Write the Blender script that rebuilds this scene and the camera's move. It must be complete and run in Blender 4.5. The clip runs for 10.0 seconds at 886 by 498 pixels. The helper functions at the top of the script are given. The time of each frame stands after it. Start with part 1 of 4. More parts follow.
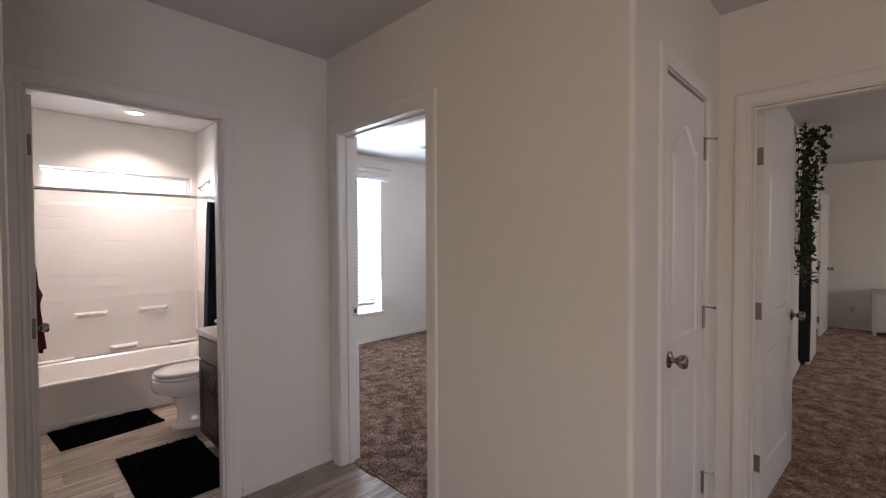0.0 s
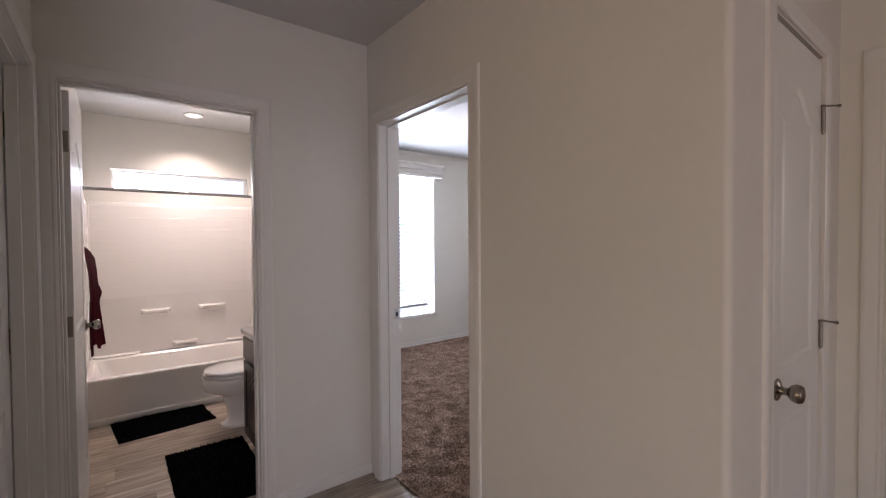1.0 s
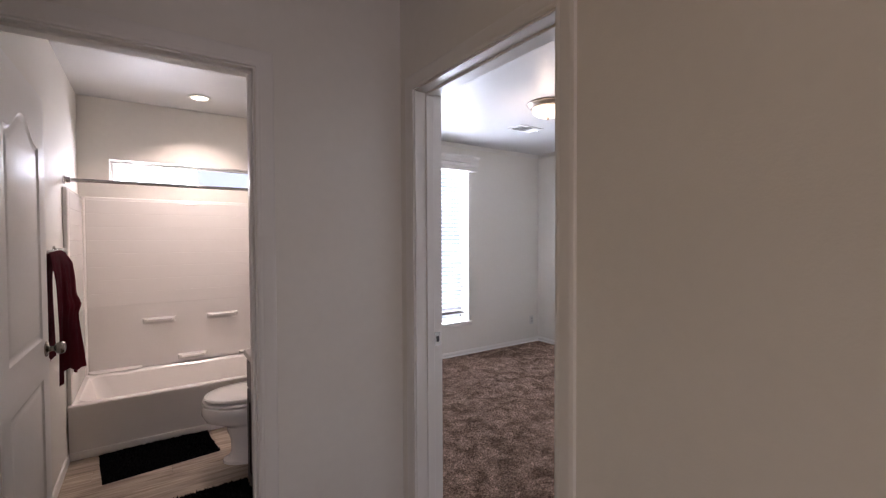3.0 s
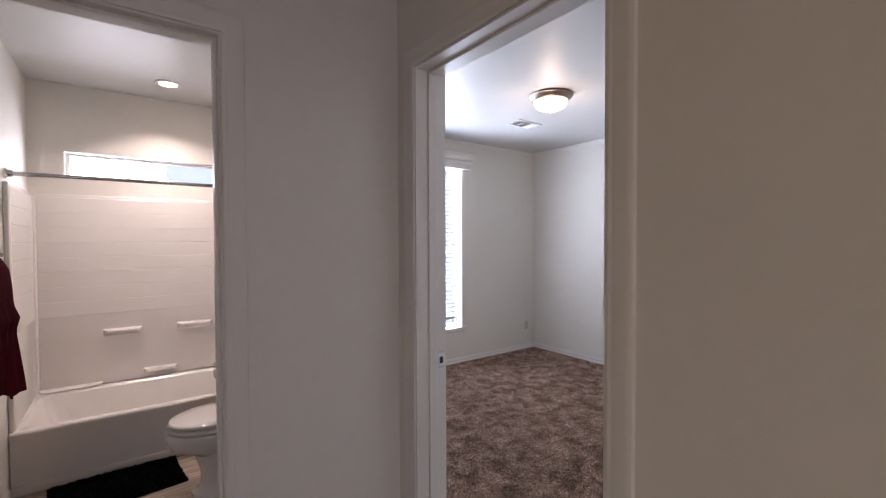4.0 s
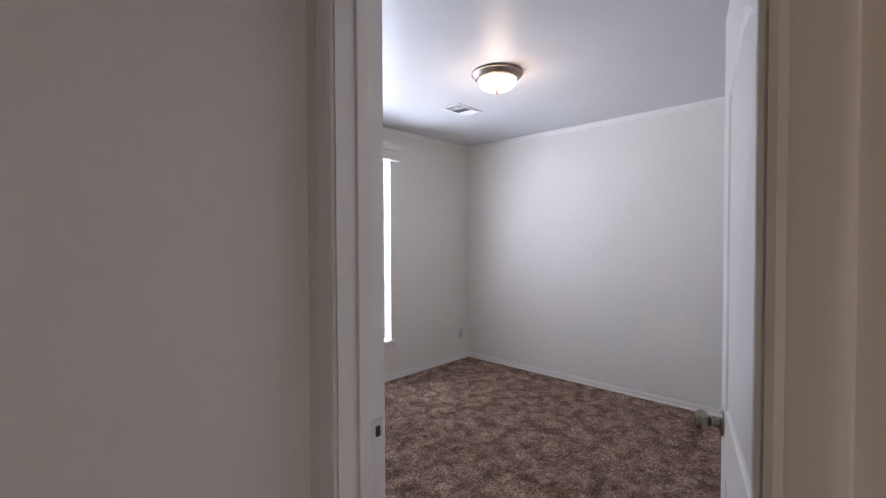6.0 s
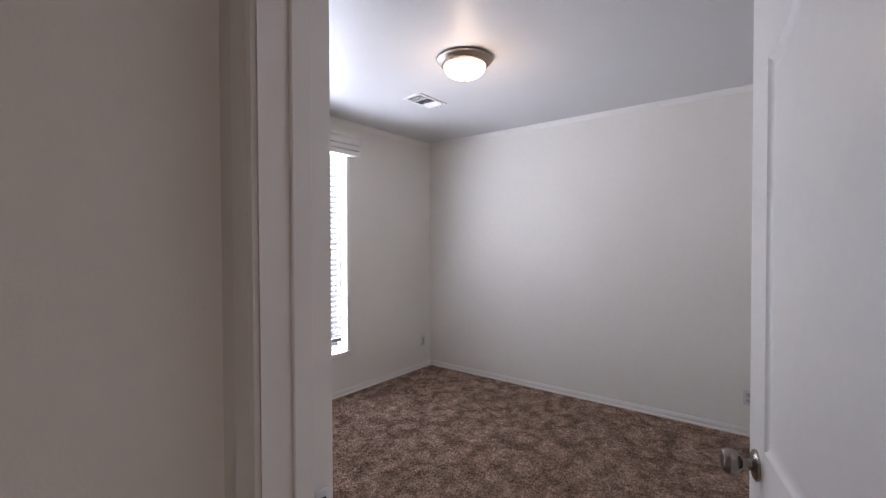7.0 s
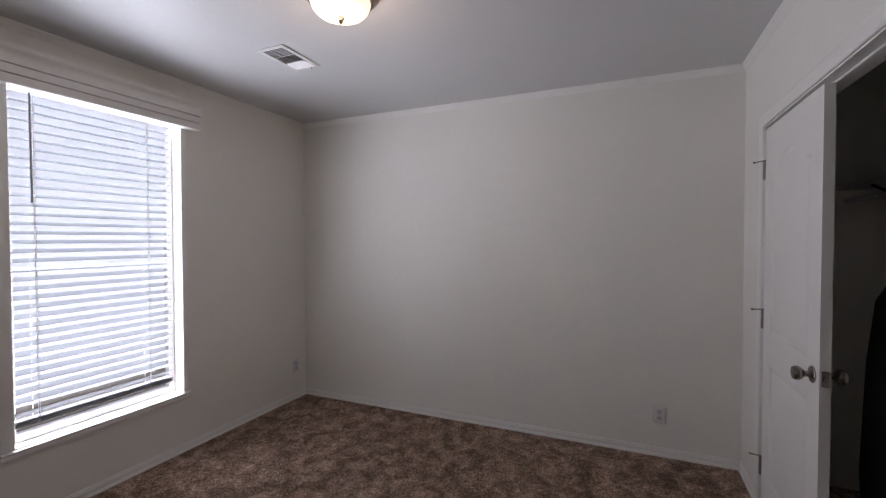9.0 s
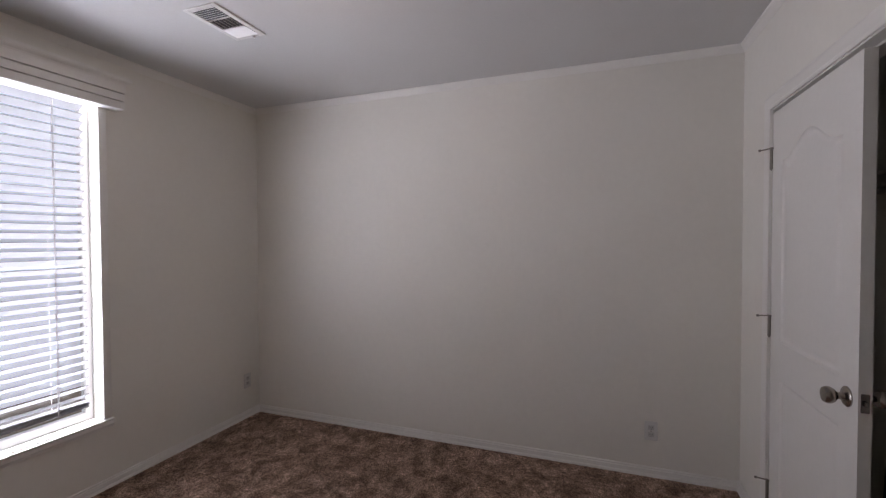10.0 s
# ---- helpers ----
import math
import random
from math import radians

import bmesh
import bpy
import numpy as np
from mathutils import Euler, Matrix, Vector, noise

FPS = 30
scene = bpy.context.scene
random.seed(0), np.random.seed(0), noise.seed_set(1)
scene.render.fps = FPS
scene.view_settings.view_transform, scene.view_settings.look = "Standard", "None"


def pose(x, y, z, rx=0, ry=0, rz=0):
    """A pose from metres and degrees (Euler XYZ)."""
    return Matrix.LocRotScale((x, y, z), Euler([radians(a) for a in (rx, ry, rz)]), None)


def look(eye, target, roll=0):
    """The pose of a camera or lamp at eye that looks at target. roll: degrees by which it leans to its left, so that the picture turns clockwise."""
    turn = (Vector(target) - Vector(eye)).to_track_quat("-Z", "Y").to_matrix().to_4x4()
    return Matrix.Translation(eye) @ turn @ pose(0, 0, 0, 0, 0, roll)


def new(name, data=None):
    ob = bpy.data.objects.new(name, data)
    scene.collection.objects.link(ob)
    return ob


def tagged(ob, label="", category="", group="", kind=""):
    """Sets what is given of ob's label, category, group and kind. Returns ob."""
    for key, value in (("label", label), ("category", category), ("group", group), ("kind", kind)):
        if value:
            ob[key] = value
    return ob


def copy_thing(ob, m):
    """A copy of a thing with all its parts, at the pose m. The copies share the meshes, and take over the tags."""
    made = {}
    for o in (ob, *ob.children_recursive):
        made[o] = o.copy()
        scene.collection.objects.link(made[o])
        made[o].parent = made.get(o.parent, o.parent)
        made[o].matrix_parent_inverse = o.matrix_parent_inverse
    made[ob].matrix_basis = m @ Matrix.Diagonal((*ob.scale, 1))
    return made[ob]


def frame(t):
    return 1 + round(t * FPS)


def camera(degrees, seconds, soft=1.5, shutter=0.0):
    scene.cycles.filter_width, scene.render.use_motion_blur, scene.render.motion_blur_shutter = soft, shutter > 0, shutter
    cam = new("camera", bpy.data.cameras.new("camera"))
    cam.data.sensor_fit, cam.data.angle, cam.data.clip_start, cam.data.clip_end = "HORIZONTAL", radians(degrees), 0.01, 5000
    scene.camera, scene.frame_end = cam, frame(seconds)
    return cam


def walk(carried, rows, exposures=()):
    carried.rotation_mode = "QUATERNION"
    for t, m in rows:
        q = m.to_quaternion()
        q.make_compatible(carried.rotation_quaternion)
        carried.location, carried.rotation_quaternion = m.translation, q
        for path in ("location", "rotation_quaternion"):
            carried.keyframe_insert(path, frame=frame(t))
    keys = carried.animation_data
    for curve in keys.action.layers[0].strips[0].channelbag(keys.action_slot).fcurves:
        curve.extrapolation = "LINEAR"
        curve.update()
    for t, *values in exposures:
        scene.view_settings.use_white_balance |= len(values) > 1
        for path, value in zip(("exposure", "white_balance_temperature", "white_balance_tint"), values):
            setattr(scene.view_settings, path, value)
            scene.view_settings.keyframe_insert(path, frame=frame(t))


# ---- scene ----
cam = camera(91.7, 10.0, soft=1.2)
PATH = [
    (0, (0.205, 0.027, 1.406), (1.633, 1.427, 1.359), -0.3),
    (0.5, (0.328, 0.075, 1.397), (1.64, 1.584, 1.347), -0.4),
    (1, (0.433, 0.157, 1.389), (1.651, 1.743, 1.346), -0.4),
    (1.5, (0.522, 0.285, 1.397), (1.679, 1.915, 1.355), -0.3),
    (2, (0.581, 0.403, 1.398), (1.71, 2.053, 1.355), -0.3),
    (2.5, (0.633, 0.563, 1.399), (1.758, 2.216, 1.353), -0.3),
    (4, (0.783, 0.988, 1.418), (1.966, 2.6, 1.373), -0.2),
    (4.5, (0.833, 1.122, 1.425), (2.089, 2.678, 1.377), -0.4),
    (5, (0.91, 1.234, 1.425), (2.237, 2.729, 1.377), -0.3),
    (5.5, (1.012, 1.356, 1.429), (2.404, 2.791, 1.378), -0.2),
    (7, (1.288, 1.684, 1.422), (2.863, 2.917, 1.386), -0.2),
    (7.5, (1.43, 1.768, 1.454), (3.083, 2.893, 1.41), -0.1),
    (8, (1.57, 1.87, 1.444), (3.31, 2.854, 1.405), -0.2),
    (8.5, (1.722, 1.957, 1.449), (3.518, 2.836, 1.409), -0.1),
    (9, (1.889, 2.048, 1.455), (3.725, 2.84, 1.411), -0.1),
    (9.5, (2.039, 2.101, 1.442), (3.902, 2.826, 1.399), -0.1),
    (10, (2.222, 2.151, 1.446), (4.102, 2.833, 1.402), -0.2),
]
EXPOSURES = [(0.0, 0.34, 6300, 21), (2.5, 0.05, 6500, 25), (4.0, -0.06, 6400, 24), (5.5, -0.14, 6350, 24), (7.0, -0.26, 6600, 25), (8.0, -0.78, 6800, 24),
             (9.0, -0.94, 6900, 26), (10.0, -1.0, 7150, 28)]
walk(cam, [(t, look(eye, target, roll)) for t, eye, target, roll in PATH], EXPOSURES)

# ---- light ----
world = bpy.data.worlds.new("sky")
scene.world = world
world.use_nodes = True
_n, _l = world.node_tree.nodes, world.node_tree.links
_sky = _n.new("ShaderNodeTexSky")
_sky.sky_type, _sky.sun_disc = "NISHITA", False
_sky.sun_elevation, _sky.sun_rotation = radians(42), radians(200)
_n["Background"].inputs[1].default_value = 0.15
_l.new(_sky.outputs[0], _n["Background"].inputs[0])
sun = new("sun", bpy.data.lights.new("sun", "SUN"))
sun.data.energy, sun.data.angle, sun.data.color = 2.5, radians(0.5), (1.0, 0.95, 0.88)
sun.matrix_world = look((0, 0, 10), (0.25, 0.75, 9.1))


def area(name, eye, target, sx, sy, watts, colour):
    lamp = new(name, bpy.data.lights.new(name, "AREA"))
    lamp.data.shape, lamp.data.size, lamp.data.size_y = "RECTANGLE", sx, sy
    lamp.data.energy, lamp.data.color = watts, colour
    lamp.matrix_world = look(eye, target)
    return lamp


area("bedroom_window_light", (3.423, 4.899, 1.322), (3.423, 3.0, 1.322), 0.872, 1.81, 118, (0.74, 0.87, 1.0))
area("living_window_light", (-1.2, -3.97, 1.35), (-1.2, 0, 1.35), 2.2, 1.5, 30, (1.0, 0.94, 0.97))
# added warm fill out of view, for the hall wall facing -x
area("west_window_light", (-3.97, -0.8, 1.35), (0, -0.8, 1.35), 2.4, 1.5, 13, (1.0, 0.65, 0.11))
area("bath_window_light", (0.74, 5.20, 1.96), (0.74, 3, 1.96), 0.62, 0.16, 9, (0.9, 0.95, 1.0))
# added fill lamp that brightens the far room from out of view
area("third_window_light", (6.5, -3.6, 1.4), (6.5, 0, 1.4), 1.6, 1.2, 23, (1.0, 0.96, 0.86))


def bulb(name, place, watts, colour, radius):
    lamp = new(name, bpy.data.lights.new(name, "POINT"))
    lamp.data.energy, lamp.data.color, lamp.data.shadow_soft_size = watts, colour, radius
    lamp.location = place
    return lamp


bulb("ceiling_bulb", (3.445, 3.20, 2.53 - 0.25), 5.2, (1.0, 0.80, 0.58), 0.05)
_spot = new("recessed_bulb", bpy.data.lights.new("recessed_bulb", "AREA"))
_spot.data.shape, _spot.data.size, _spot.data.energy, _spot.data.color = "DISK", 0.09, 10.0, (1.0, 0.86, 0.74)
_spot.data.spread = radians(120)
_spot.location = (1.035, 4.63, 2.510)


# ---- materials ----
def material(name, colour, rough=0.6, metal=0.0, grain=0.0, scale=60.0, bump=0.0, bump_scale=400.0, stain=0.0, stain_scale=2.0,
             emit=None, random_piece=0.0, coat=0.0, spec=0.5):
    m = bpy.data.materials.new(name)
    m.use_nodes = True
    n, l = m.node_tree.nodes, m.node_tree.links
    b = n["Principled BSDF"]
    b.inputs["Base Color"].default_value = (*colour, 1)
    b.inputs["Roughness"].default_value, b.inputs["Metallic"].default_value = rough, metal
    b.inputs["Coat Weight"].default_value = coat
    b.inputs["Specular IOR Level"].default_value = spec
    co = n.new("ShaderNodeTexCoord")
    factor = None
    for amount, size, detail in ((grain, scale, 5), (stain, stain_scale, 3)):
        if amount:
            t = n.new("ShaderNodeTexNoise")
            t.inputs["Scale"].default_value, t.inputs["Detail"].default_value = size, detail
            l.new(co.outputs["Object"], t.inputs["Vector"])
            r = n.new("ShaderNodeMapRange")
            r.inputs[1].default_value, r.inputs[2].default_value = 0.3, 0.7
            r.inputs[3].default_value, r.inputs[4].default_value = 1 - amount, 1 + amount
            l.new(t.outputs["Fac"], r.inputs[0])
            factor = (factor, r.outputs[0]) if factor else r.outputs[0]
            if isinstance(factor, tuple):
                x = n.new("ShaderNodeMath")
                x.operation = "MULTIPLY"
                l.new(factor[0], x.inputs[0]), l.new(factor[1], x.inputs[1])
                factor = x.outputs[0]
    if random_piece:
        o = n.new("ShaderNodeObjectInfo")
        r = n.new("ShaderNodeMapRange")
        r.inputs[3].default_value, r.inputs[4].default_value = 1 - random_piece, 1 + random_piece
        l.new(o.outputs["Random"], r.inputs[0])
        if factor:
            x = n.new("ShaderNodeMath")
            x.operation = "MULTIPLY"
            l.new(factor, x.inputs[0]), l.new(r.outputs[0], x.inputs[1])
            factor = x.outputs[0]
        else:
            factor = r.outputs[0]
    if factor:
        mix = n.new("ShaderNodeVectorMath")
        mix.operation = "SCALE"
        mix.inputs[0].default_value = colour
        l.new(factor, mix.inputs["Scale"])
        l.new(mix.outputs[0], b.inputs["Base Color"])
    if bump:
        t = n.new("ShaderNodeTexNoise")
        t.inputs["Scale"].default_value, t.inputs["Detail"].default_value = bump_scale, 3
        l.new(co.outputs["Object"], t.inputs["Vector"])
        u = n.new("ShaderNodeBump")
        u.inputs["Strength"].default_value, u.inputs["Distance"].default_value = bump, 0.002
        l.new(t.outputs["Fac"], u.inputs["Height"])
        l.new(u.outputs[0], b.inputs["Normal"])
    if emit:
        b.inputs["Emission Color"].default_value = (*emit[0], 1)
        b.inputs["Emission Strength"].default_value = emit[1]
    return m


WALL = material("wall_paint", (0.78, 0.755, 0.70), 0.62, grain=0.012, scale=25, bump=0.22, bump_scale=160, stain=0.02, stain_scale=1.3)
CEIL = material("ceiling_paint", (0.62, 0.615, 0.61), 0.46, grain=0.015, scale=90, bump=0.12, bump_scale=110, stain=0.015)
TRIM = material("trim_paint", (0.79, 0.77, 0.735), 0.38, grain=0.01, scale=40, bump=0.04, bump_scale=120)
DOOR = material("door_paint", (0.78, 0.765, 0.735), 0.36, grain=0.012, scale=40, bump=0.10, bump_scale=220, stain=0.015)
NICKEL = material("brushed_nickel", (0.33, 0.30, 0.27), 0.26, 1.0, grain=0.06, scale=300, bump=0.05, bump_scale=700)
HINGE = material("hinge_nickel", (0.27, 0.245, 0.22), 0.36, 1.0, grain=0.08, scale=200)
CHROME = material("chrome", (0.72, 0.72, 0.72), 0.10, 1.0)
ACRYLIC = material("tub_acrylic", (0.82, 0.79, 0.76), 0.16, grain=0.006, scale=9, coat=0.3)
PORCELAIN = material("porcelain", (0.82, 0.79, 0.76), 0.10, grain=0.006, scale=10, coat=0.4)
PLASTIC = material("white_plastic", (0.78, 0.77, 0.74), 0.38)
OUTLET = material("outlet_plastic", (0.66, 0.65, 0.63), 0.42)
SOCKET = material("socket_plastic", (0.52, 0.51, 0.495), 0.42)
SLOT = material("outlet_slot", (0.05, 0.05, 0.05), 0.6)
CABINET = material("espresso_cabinet", (0.032, 0.022, 0.019), 0.34, grain=0.25, scale=30, bump=0.08, bump_scale=90)
COUNTER = material("laminate_counter", (0.50, 0.46, 0.43), 0.32, grain=0.16, scale=140, stain=0.06, stain_scale=12)
RUG = material("black_shag", (0.0035, 0.0035, 0.004), 0.95, grain=0.3, scale=120, spec=0.05)
TOWEL = material("burgundy_terry", (0.10, 0.006, 0.014), 0.95, grain=0.25, scale=350, bump=0.8, bump_scale=900, stain=0.15, stain_scale=14, spec=0.1)
CURTAIN = material("navy_curtain", (0.022, 0.028, 0.05), 0.75, grain=0.2, scale=20, bump=0.2, bump_scale=500, stain=0.3, stain_scale=6)
PAN = material("satin_nickel_pan", (0.36, 0.295, 0.25), 0.40, 1.0, grain=0.05, scale=200)
CORD = material("cord", (0.75, 0.75, 0.74), 0.8)
DARK = material("dark_metal", (0.02, 0.018, 0.017), 0.5)
VENT = material("vent_enamel", (0.74, 0.73, 0.71), 0.4)
DUCT_SHADE = material("duct_shadow", (0.16, 0.16, 0.17), 0.7)
LEAF = material("ivy_leaf", (0.030, 0.055, 0.014), 0.5, grain=0.35, scale=25, stain=0.4, stain_scale=9)
STEM = material("ivy_stem", (0.06, 0.045, 0.02), 0.8)
# near-black for the garment bag and for the shadow filler behind a door
CLOTH_AND_SHADE = material("dark_garment_and_gap_shade", (0.014, 0.014, 0.018), 0.9, grain=0.3, scale=30)
THRESH = material("threshold", (0.10, 0.07, 0.05), 0.6)
FURNITURE = material("painted_furniture", (0.62, 0.60, 0.57), 0.45, grain=0.02, scale=20)
GROUND = material("ground", (0.22, 0.19, 0.15), 0.95, grain=0.2, scale=3, stain=0.2, stain_scale=0.2)


def shaded_blind_vinyl():
    """Thin white vinyl that lets part of the daylight through; its backlit shade is put into a grey colour."""
    m = material("shaded_blind_vinyl", (0.33, 0.34, 0.35), 0.50, grain=0.01, scale=30)
    n, l = m.node_tree.nodes, m.node_tree.links
    thin, mix = n.new("ShaderNodeBsdfTranslucent"), n.new("ShaderNodeMixShader")
    thin.inputs["Color"].default_value = (0.78, 0.84, 0.92, 1)
    mix.inputs[0].default_value = 0.02
    l.new(n["Principled BSDF"].outputs[0], mix.inputs[1]), l.new(thin.outputs[0], mix.inputs[2])
    l.new(mix.outputs[0], n["Material Output"].inputs["Surface"])
    return m


BLIND = shaded_blind_vinyl()


def lamp_glass():
    m = bpy.data.materials.new("frosted_lamp_glass")
    m.use_nodes = True
    b = m.node_tree.nodes["Principled BSDF"]
    b.inputs["Base Color"].default_value = (0.85, 0.80, 0.70, 1)
    b.inputs["Roughness"].default_value = 0.35
    b.inputs["Emission Color"].default_value = (1.0, 0.86, 0.64, 1)
    b.inputs["Emission Strength"].default_value = 2.1
    return m


GLOBE = lamp_glass()
LENS = material("recessed_lens", (0.9, 0.85, 0.75), 0.5, emit=((1.0, 0.86, 0.70), 9.0))


def clear_glass():
    m = bpy.data.materials.new("window_glass")
    m.use_nodes = True
    b = m.node_tree.nodes["Principled BSDF"]
    b.inputs["Base Color"].default_value = (0.95, 0.98, 1.0, 1)
    b.inputs["Roughness"].default_value = 0.02
    b.inputs["Transmission Weight"].default_value = 1.0
    b.inputs["IOR"].default_value = 1.45
    return m


GLASS = clear_glass()


def plank_material():
    m = material("vinyl_plank", (0.33, 0.27, 0.22), 0.42, random_piece=0.16)
    n, l = m.node_tree.nodes, m.node_tree.links
    b = n["Principled BSDF"]
    co, mp, t, ramp = (n.new(k) for k in ("ShaderNodeTexCoord", "ShaderNodeMapping", "ShaderNodeTexNoise", "ShaderNodeValToRGB"))
    info = n.new("ShaderNodeObjectInfo")
    add = n.new("ShaderNodeVectorMath")
    add.operation = "ADD"
    big = n.new("ShaderNodeVectorMath")
    big.operation = "SCALE"
    big.inputs[0].default_value = (17.0, 9.0, 3.0)
    l.new(info.outputs["Random"], big.inputs["Scale"])
    l.new(co.outputs["Object"], add.inputs[0]), l.new(big.outputs[0], add.inputs[1])
    mp.inputs["Scale"].default_value = (2.2, 26.0, 8.0)
    l.new(add.outputs[0], mp.inputs[0]), l.new(mp.outputs[0], t.inputs["Vector"])
    t.inputs["Scale"].default_value, t.inputs["Detail"].default_value, t.inputs["Distortion"].default_value = 1.6, 8, 0.7
    e = ramp.color_ramp.elements
    e[0].position, e[0].color = 0.30, (0.19, 0.142, 0.105, 1)
    e[1].position, e[1].color = 0.72, (0.52, 0.43, 0.345, 1)
    l.new(t.outputs["Fac"], ramp.inputs[0])
    r = n.new("ShaderNodeMapRange")
    r.inputs[3].default_value, r.inputs[4].default_value = 0.78, 1.15
    l.new(info.outputs["Random"], r.inputs[0])
    s = n.new("ShaderNodeVectorMath")
    s.operation = "SCALE"
    l.new(ramp.outputs[0], s.inputs[0]), l.new(r.outputs[0], s.inputs["Scale"])
    l.new(s.outputs[0], b.inputs["Base Color"])
    return m


PLANK = plank_material()


def carpet_material(name, pile):
    """Brown cut-pile carpet: trodden patches, streaks of brushed pile and single light and dark yarns."""
    m = bpy.data.materials.new(name)
    m.use_nodes = True
    n, l = m.node_tree.nodes, m.node_tree.links
    b = n["Principled BSDF"]
    b.inputs["Roughness"].default_value = 0.95
    b.inputs["Specular IOR Level"].default_value = 0.1
    co = n.new("ShaderNodeTexCoord")
    a, f, g = (n.new("ShaderNodeTexNoise") for _ in range(3))
    for t, size, detail, bend in ((a, 9.0, 9, 0.6), (f, 150, 3, 0), (g, 40, 6, 0.3)):
        t.inputs["Scale"].default_value, t.inputs["Detail"].default_value, t.inputs["Distortion"].default_value = size, detail, bend
        l.new(co.outputs["Object"], t.inputs["Vector"])
    ramp, fleck, mix, mix2 = n.new("ShaderNodeValToRGB"), n.new("ShaderNodeValToRGB"), n.new("ShaderNodeMix"), n.new("ShaderNodeMix")
    e = ramp.color_ramp.elements
    e[0].position, e[0].color = 0.36, (0.22, 0.155, 0.122, 1)
    e[1].position, e[1].color = 0.66, (0.52, 0.395, 0.322, 1)
    e = fleck.color_ramp.elements
    e[0].position, e[0].color = 0.36, (0.42, 0.37, 0.33, 1)
    e[1].position, e[1].color = 0.66, (1.7, 1.62, 1.58, 1)
    l.new(a.outputs["Fac"], ramp.inputs[0]), l.new(f.outputs["Fac"], fleck.inputs[0])
    r = n.new("ShaderNodeMapRange")
    r.inputs[1].default_value, r.inputs[2].default_value, r.inputs[3].default_value, r.inputs[4].default_value = 0.3, 0.7, 0.64, 1.36
    l.new(g.outputs["Fac"], r.inputs[0])
    for x in (mix, mix2):
        x.data_type, x.blend_type = "RGBA", "MULTIPLY"
        x.inputs["Factor"].default_value = 1.0
    l.new(ramp.outputs[0], mix.inputs["A"]), l.new(fleck.outputs[0], mix.inputs["B"])
    l.new(mix.outputs["Result"], mix2.inputs["A"]), l.new(r.outputs[0], mix2.inputs["B"])
    l.new(mix2.outputs["Result"], b.inputs["Base Color"])
    u = n.new("ShaderNodeBump")
    u.inputs["Strength"].default_value, u.inputs["Distance"].default_value = (0.9, 0.006) if not pile else (0.3, 0.004)
    l.new(f.outputs["Fac"], u.inputs["Height"]), l.new(u.outputs[0], b.inputs["Normal"])
    return m


CARPET = carpet_material("brown_carpet", False)


# ---- mesh helpers ----
def add_box(bm, x0, x1, y0, y1, z0, z1, bevel=0.0, segments=2):
    made = bmesh.ops.create_cube(bm, size=1, matrix=Matrix.Translation(((x0 + x1) / 2, (y0 + y1) / 2, (z0 + z1) / 2))
                                 @ Matrix.Diagonal((x1 - x0, y1 - y0, z1 - z0, 1)))["verts"]
    if bevel:
        edges = {e for v in made for e in v.link_edges}
        bmesh.ops.bevel(bm, geom=list(edges), offset=bevel, segments=segments, profile=0.5, affect="EDGES")
    return made


def box(*a, **k):
    bm = bmesh.new()
    add_box(bm, *a, **k)
    return bm


def add_rod(bm, a, b, radius, sides=12, radius2=None):
    a, b = Vector(a), Vector(b)
    m = Matrix.Translation((a + b) / 2) @ (b - a).to_track_quat("Z", "Y").to_matrix().to_4x4()
    bmesh.ops.create_cone(bm, cap_ends=True, segments=sides, radius1=radius, radius2=radius if radius2 is None else radius2,
                          depth=(b - a).length, matrix=m)


def rod(*a, **k):
    bm = bmesh.new()
    add_rod(bm, *a, **k)
    return bm


def add_lathe(bm, rows, m=Matrix(), sides=24, sx=1.0, sy=1.0):
    """Turns rows of (radius, height) round z."""
    rings = []
    for r, z in rows:
        rings.append([bm.verts.new(m @ Vector((sx * r * math.cos(2 * math.pi * i / sides), sy * r * math.sin(2 * math.pi * i / sides), z)))
                      for i in range(sides)])
    for p, q in zip(rings, rings[1:]):
        for i in range(sides):
            bm.faces.new((p[i], p[(i + 1) % sides], q[(i + 1) % sides], q[i]))
    bm.faces.new(list(reversed(rings[0])))
    bm.faces.new(rings[-1])


def lathe(*a, **k):
    bm = bmesh.new()
    add_lathe(bm, *a, **k)
    return bm


def loft(bm, rings, cap=True):
    made = [[bm.verts.new(p) for p in ring] for ring in rings]
    k = len(made[0])
    for p, q in zip(made, made[1:]):
        for i in range(k):
            bm.faces.new((p[i], p[(i + 1) % k], q[(i + 1) % k], q[i]))
    if cap:
        bm.faces.new(list(reversed(made[0])))
        bm.faces.new(made[-1])
    return made


def mesh_of(bm, name, mat, smooth=True):
    bmesh.ops.recalc_face_normals(bm, faces=bm.faces[:])
    me = bpy.data.meshes.new(name)
    if smooth:
        for f in bm.faces:
            f.smooth = True
        for e in bm.edges:
            if len(e.link_faces) == 2 and e.calc_face_angle(0) > radians(32):
                e.smooth = False
    bm.to_mesh(me)
    bm.free()
    me.materials.append(mat)
    return me


def part(name, bm, mat, parent=None, label="", smooth=True):
    ob = new(name, mesh_of(bm, name, mat, smooth))
    if parent:
        ob.parent = parent
    return tagged(ob, label)


def thing(name, label, category, group="", kind="", m=Matrix()):
    ob = new(name)
    ob.empty_display_size = 0.1
    ob.matrix_world = m
    return tagged(ob, label, category, group, kind)


def moved(bm, m):
    bmesh.ops.transform(bm, matrix=m, verts=bm.verts[:])
    return bm


def setting(name, bm, mat, label, category):
    return tagged(part(name, bm, mat), label, category, kind="structure")


# ---- structure ----
H = 2.53
OUT_Y = 4.84


